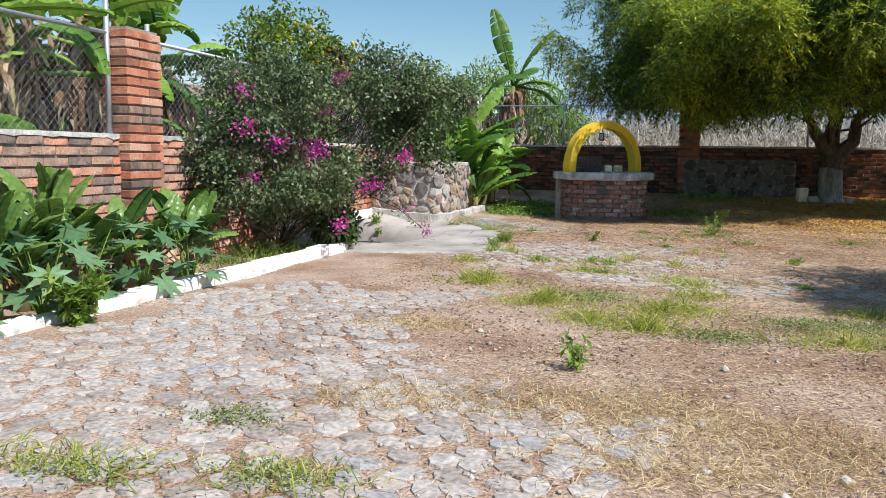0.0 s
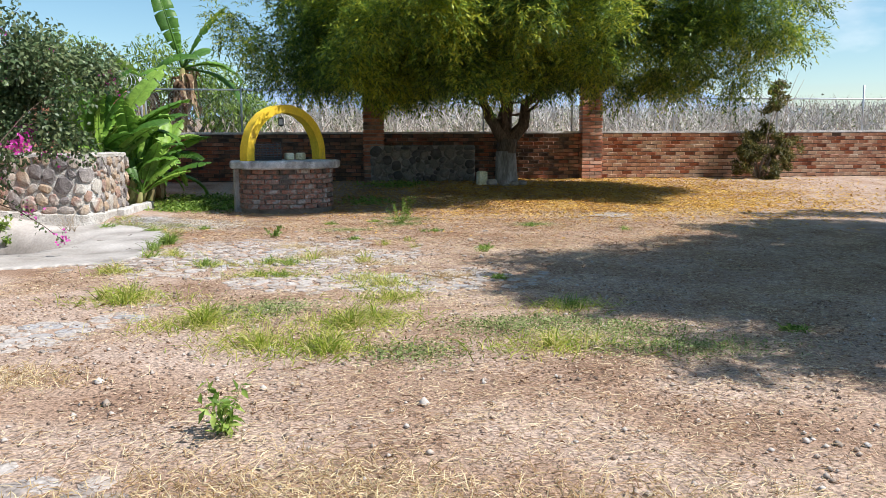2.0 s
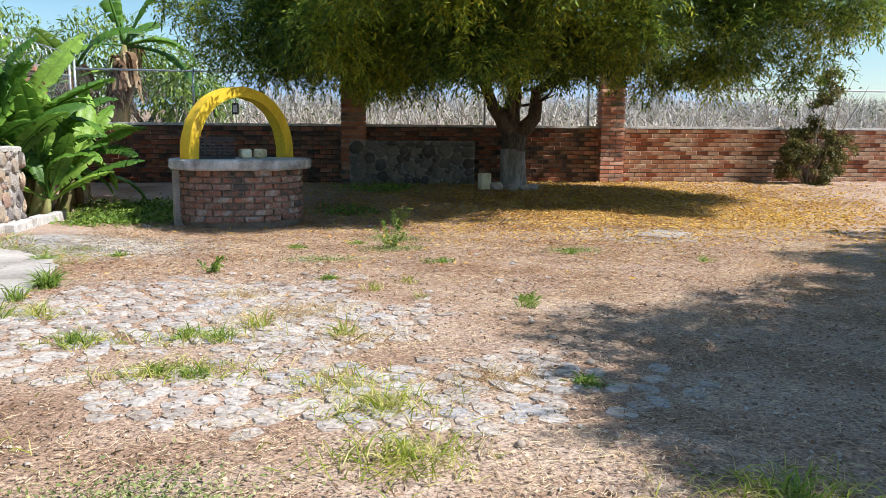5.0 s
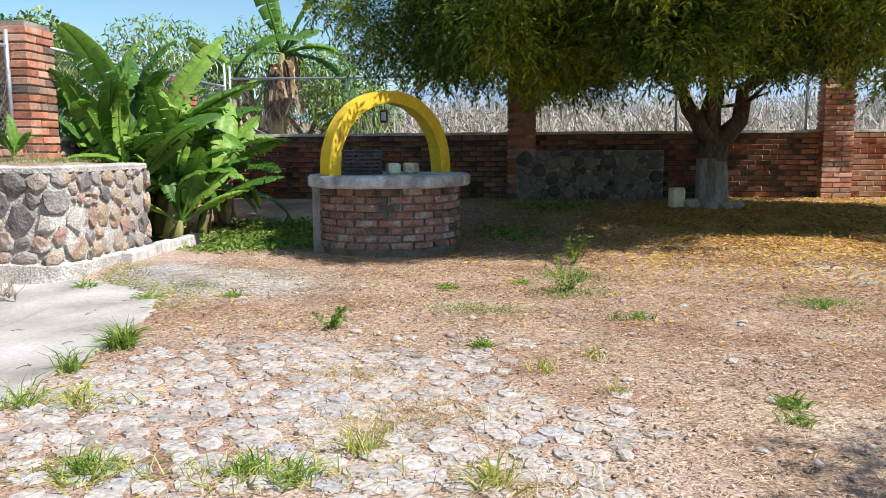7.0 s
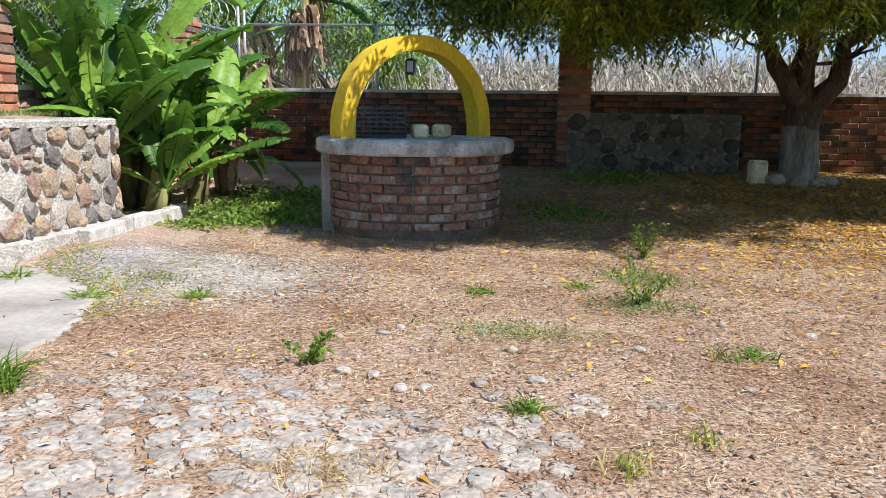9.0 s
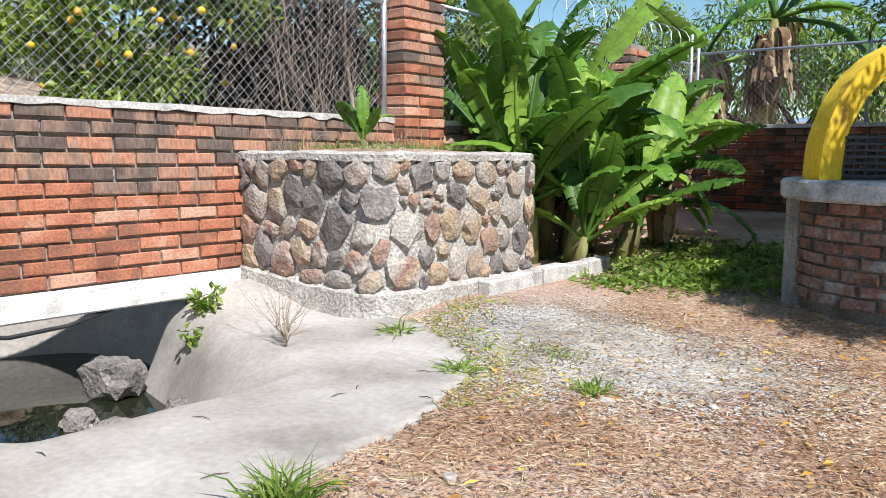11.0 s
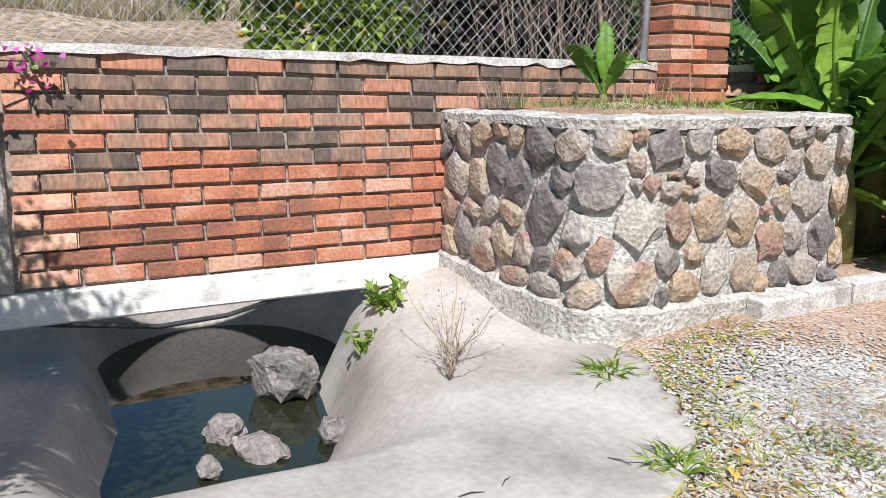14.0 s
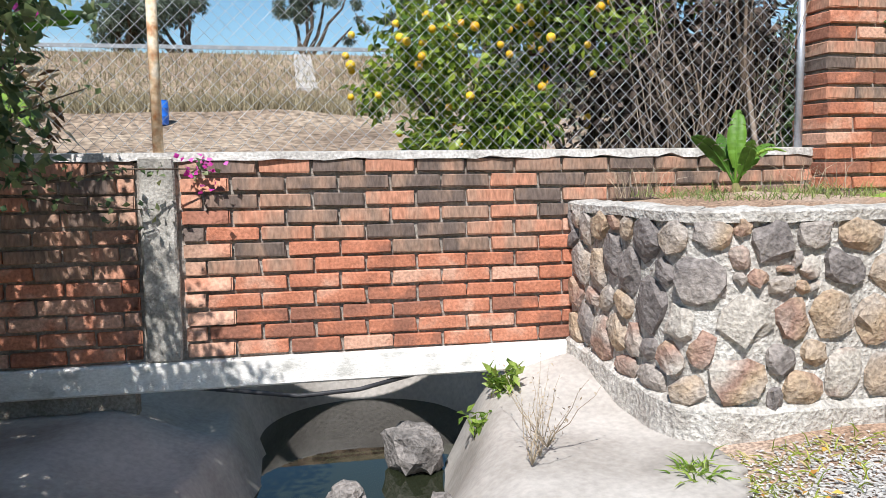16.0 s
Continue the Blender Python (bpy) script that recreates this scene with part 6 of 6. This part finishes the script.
r = random.Random(31)
COB = [data("cobble", *cobble_verts(r, 0.5, 0.5), "cobble", False) for _ in range(10)]
floor_cobbles = thing("cobble_paving", 4.0, -5.0, 0, "old cobble paving of pale flat stones sunk in earth", "paving", kind="structure")
rest = Shape()
made = 0
gap = 0.162
yy = -12.4
row = 0
while yy < -1.4:
    xx = 1.25 + (0.5 * gap if row % 2 else 0)
    while xx < 8.2:
        x, y = xx + r.uniform(-0.045, 0.045), yy + r.uniform(-0.04, 0.04)
        inside = float(cobbled(np.array(x), np.array(y)))
        off = x > float(apron_edge(np.array(y))) + 0.08 or y < -4.15
        if off and inside > 0.30 + r.uniform(0, 0.25):
            a, b = gap * r.uniform(0.5, 0.66), gap * r.uniform(0.44, 0.54)
            z = float(yard(x, y)) + 0.003 - 0.016 * max(0, 0.6 - inside)
            if made < 300 and -5.2 < y < -1.4:
                child("cobble", COB[made % 10], floor_cobbles, m=pose(x - 4.0, y + 5.0, z, r.uniform(-3, 3), r.uniform(-3, 3), r.uniform(0, 360)) @ Matrix.Diagonal((2 * a, 2 * b, 1, 1)))
                made += 1
            else:
                m4 = pose(x - 4.0, y + 5.0, z, r.uniform(-3, 3), r.uniform(-3, 3), r.uniform(0, 360))
                cv, cf = cobble_verts(r, a, b)
                rest.add([m4 @ Vector(p) for p in cv], cf)
        xx += gap * 1.06
    yy += gap * 0.88
    row += 1
tagged(child("further_cobbles", data("further_cobbles", rest.v, rest.f, "cobble_rest"), floor_cobbles), kind="stuff")

# crumbled dry leaves
n = 110000
P = np.stack([rng.uniform(2.4, 11, n), -9.5 + 16 * rng.random(n)], 1)
P = P[clear(P) & (rng.random(n) < 0.55 + 0.45 * wave(P[:, 0], P[:, 1], 2.6, 8)) & (rng.random(n) > 0.55 * np.clip(cobbled(P[:, 0], P[:, 1]), 0, 1))]
B = on_ground(P) + [[0, 0, 0.012]]
tagged(new("leaf_crumbs", quick("leaf_crumbs", *small_leaves(B, rng.normal(size=B.shape) * [[1, 1, 0.25]], rng.normal(size=B.shape) * 0.5 + [[0, 0, 1]], rng.uniform(0.012, 0.04, len(B)), rng.uniform(0.006, 0.018, len(B))), "crumb")), "crumbled brown dry leaves over the earth", "leaf litter", kind="stuff")

# fine reddish litter that the tree drops
n = 90000
P = np.stack([rng.uniform(2.6, 10.5, n), -3.8 + 9.5 * rng.random(n)], 1)
P = P[clear(P) & (rng.random(n) < step(-3.8, -1.5, P[:, 1])) & (rng.random(n) > 0.8 * np.clip(cobbled(P[:, 0], P[:, 1]), 0, 1)) & (np.hypot((P[:, 0] - 2.85) / 0.9, (P[:, 1] - 0.5) / 0.65) > 1)]
B = on_ground(P) + [[0, 0, 0.013]]
tagged(new("twig_litter", quick("twig_litter", *small_leaves(B, rng.normal(size=B.shape) * [[1, 1, 0.12]], rng.normal(size=B.shape) * 0.3 + [[0, 0, 1]], rng.uniform(0.02, 0.07, len(B)), rng.uniform(0.003, 0.009, len(B))), "needle")), "reddish brown fallen leaflets and stalks over the earth", "leaf litter", kind="stuff")

# burnt ash patch, in loose flakes
n = 52000
P = np.stack([2.85 + rng.normal(size=n) * 0.5, 0.5 + rng.normal(size=n) * 0.36], 1)
P = P[clear(P)]
B = on_ground(P) + [[0, 0, 0.007]]
V, F = leaves(B, rng.normal(size=B.shape) * [[1, 1, 0.05]], rng.normal(size=B.shape) * 0.04 + [[0, 0, 1]], rng.uniform(0.012, 0.032, len(B)), rng.uniform(0.01, 0.026, len(B)))
V[:, 2] = np.maximum(V[:, 2], yard(V[:, 0], V[:, 1]) + 0.004)
tagged(new("ash_patch", quick("ash_patch", V, F, "ash")), "patch of pale grey ash on the earth", "ash", kind="stuff")

# gravel
n = 9000
P = np.stack([rng.uniform(2.6, 9.5, n), -11.5 + 15 * rng.random(n)], 1)
P = P[clear(P) & (rng.random(n) < 0.45 + 0.5 * wave(P[:, 0], P[:, 1], 1.7, 5))]
B = on_ground(P)
n = len(B)
q = rng.uniform(0.006, 0.02, (n, 1)) * (1 + (rng.random((n, 1)) < 0.05))
oct_v = np.array([(1, 0, 0), (-1, 0, 0), (0, 1, 0), (0, -1, 0), (0, 0, 0.7), (0, 0, -0.5)], float)
V = (B[:, None] + (oct_v[None] * rng.uniform(0.6, 1.3, (n, 6, 1))) * q[:, None] + [[[0, 0, 0.006]]]).reshape(-1, 3)
k = np.arange(n)[:, None] * 6
F = np.concatenate([k + [list(f)] for f in ((0, 2, 4), (2, 1, 4), (1, 3, 4), (3, 0, 4), (2, 0, 5), (1, 2, 5), (3, 1, 5), (0, 3, 5))], 0)
tagged(new("gravel", quick("gravel", V, F, "pebble")), "small pale gravel strewn over the earth", "gravel", kind="stuff")

# ---- bricks of the walls and the well ----
r = random.Random(77)
rest = {"brick": [], "brick_stained": []}
near = 0
for k in range(16):
    z = 0.279 + k * COURSE
    if z > WALL_TOP - 0.05:
        break
    y = -15.774 - (0.5 * PITCH if k % 2 else 0)
    while y < BACK_Y:
        inside_column = -2.56 < y + PITCH / 2 < -2.32
        grime = (k / 11.0 - 0.52) * 1.7 + 0.9 * noise.noise((y * 0.8, z * 2.2, 3)) + r.uniform(-0.18, 0.18)
        m = "brick_stained" if grime > 0 else "brick"
        c = (-0.06 + 0.004 * r.uniform(-1, 1), y + PITCH / 2, z + 0.003 * math.sin(y * 2 + k))
        cut = (y < -2.35 and y + PITCH > -2.55)
        if cut:
            a0, a1 = (y, -2.56) if y < -2.56 else (None, None)
            b0, b1 = (-2.325, y + PITCH) if y + PITCH > -2.325 else (None, None)
            for p, q in ((a0, a1), (b0, b1)):
                if p is not None and q - p > 0.05:
                    rest[m].append(((-0.06, (p + q) / 2, z), 0, (0.12, q - p - 0.012, BRICK_H)))
        elif -3.6 < y < 1.55 and near < 300:
            child("brick", BRICKS[m][r.randint(0, 5)], wall_left, m=pose(*c, r.uniform(-0.7, 0.7), 0, r.uniform(-0.9, 0.9)))
            near += 1
        else:
            rest[m].append((c, r.uniform(-0.012, 0.012), (0.12, BRICK_L, BRICK_H)))
        y += PITCH
# lower courses where no lintel runs
for k in range(6):
    z = 0.279 - (k + 1) * COURSE
    for a, b in ((-16.0, -3.5), (2.2, BACK_Y)):
        y = a + (0.5 * PITCH if k % 2 else 0)
        while y < b - PITCH * 0.5:
            rest["brick" if r.random() < 0.5 else "brick_stained"].append(((-0.06, y + PITCH / 2, z), 0, (0.12, BRICK_L, BRICK_H)))
            y += PITCH
for m, rows in rest.items():
    tagged(child("further_bricks", quick("further_bricks", *joined_bricks(rows), m.replace("brick", "brick_rest", 1)), wall_left), kind="stuff")

rest = {"brick": [], "brick_stained": [], "brick_pale": []}
for k in range(17):
    z = BACK_TOP - 0.11 - k * 0.1
    x = 0.0 + (0.136 if k % 2 else 0)
    while x < 29:
        if z > yard(x, 8.3) - 0.1:
            # Tree shade is put into the colour: more dark bricks below x 11.5.
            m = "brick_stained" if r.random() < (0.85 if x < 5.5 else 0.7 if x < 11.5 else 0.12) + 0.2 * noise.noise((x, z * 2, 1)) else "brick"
            # Sunlight beyond x 11.8 is put into the colour as paler bricks.
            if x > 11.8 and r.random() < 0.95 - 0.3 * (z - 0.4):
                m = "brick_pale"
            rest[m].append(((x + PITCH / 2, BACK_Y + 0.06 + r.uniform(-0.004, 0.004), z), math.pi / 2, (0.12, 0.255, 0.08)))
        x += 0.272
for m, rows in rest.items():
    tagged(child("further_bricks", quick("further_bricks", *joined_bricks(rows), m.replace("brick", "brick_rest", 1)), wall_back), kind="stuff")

for k in range(8):
    z = 0.04 + k * 0.094
    for i in range(20):
        a = 2 * math.pi * (i + 0.5 * (k % 2)) / 20
        child("brick", WELL_BRICKS[r.randint(0, 5)], well, m=pose(0.868 * math.cos(a), 0.868 * math.sin(a), z, 0, 0, math.degrees(a) + r.uniform(-1.5, 1.5)))
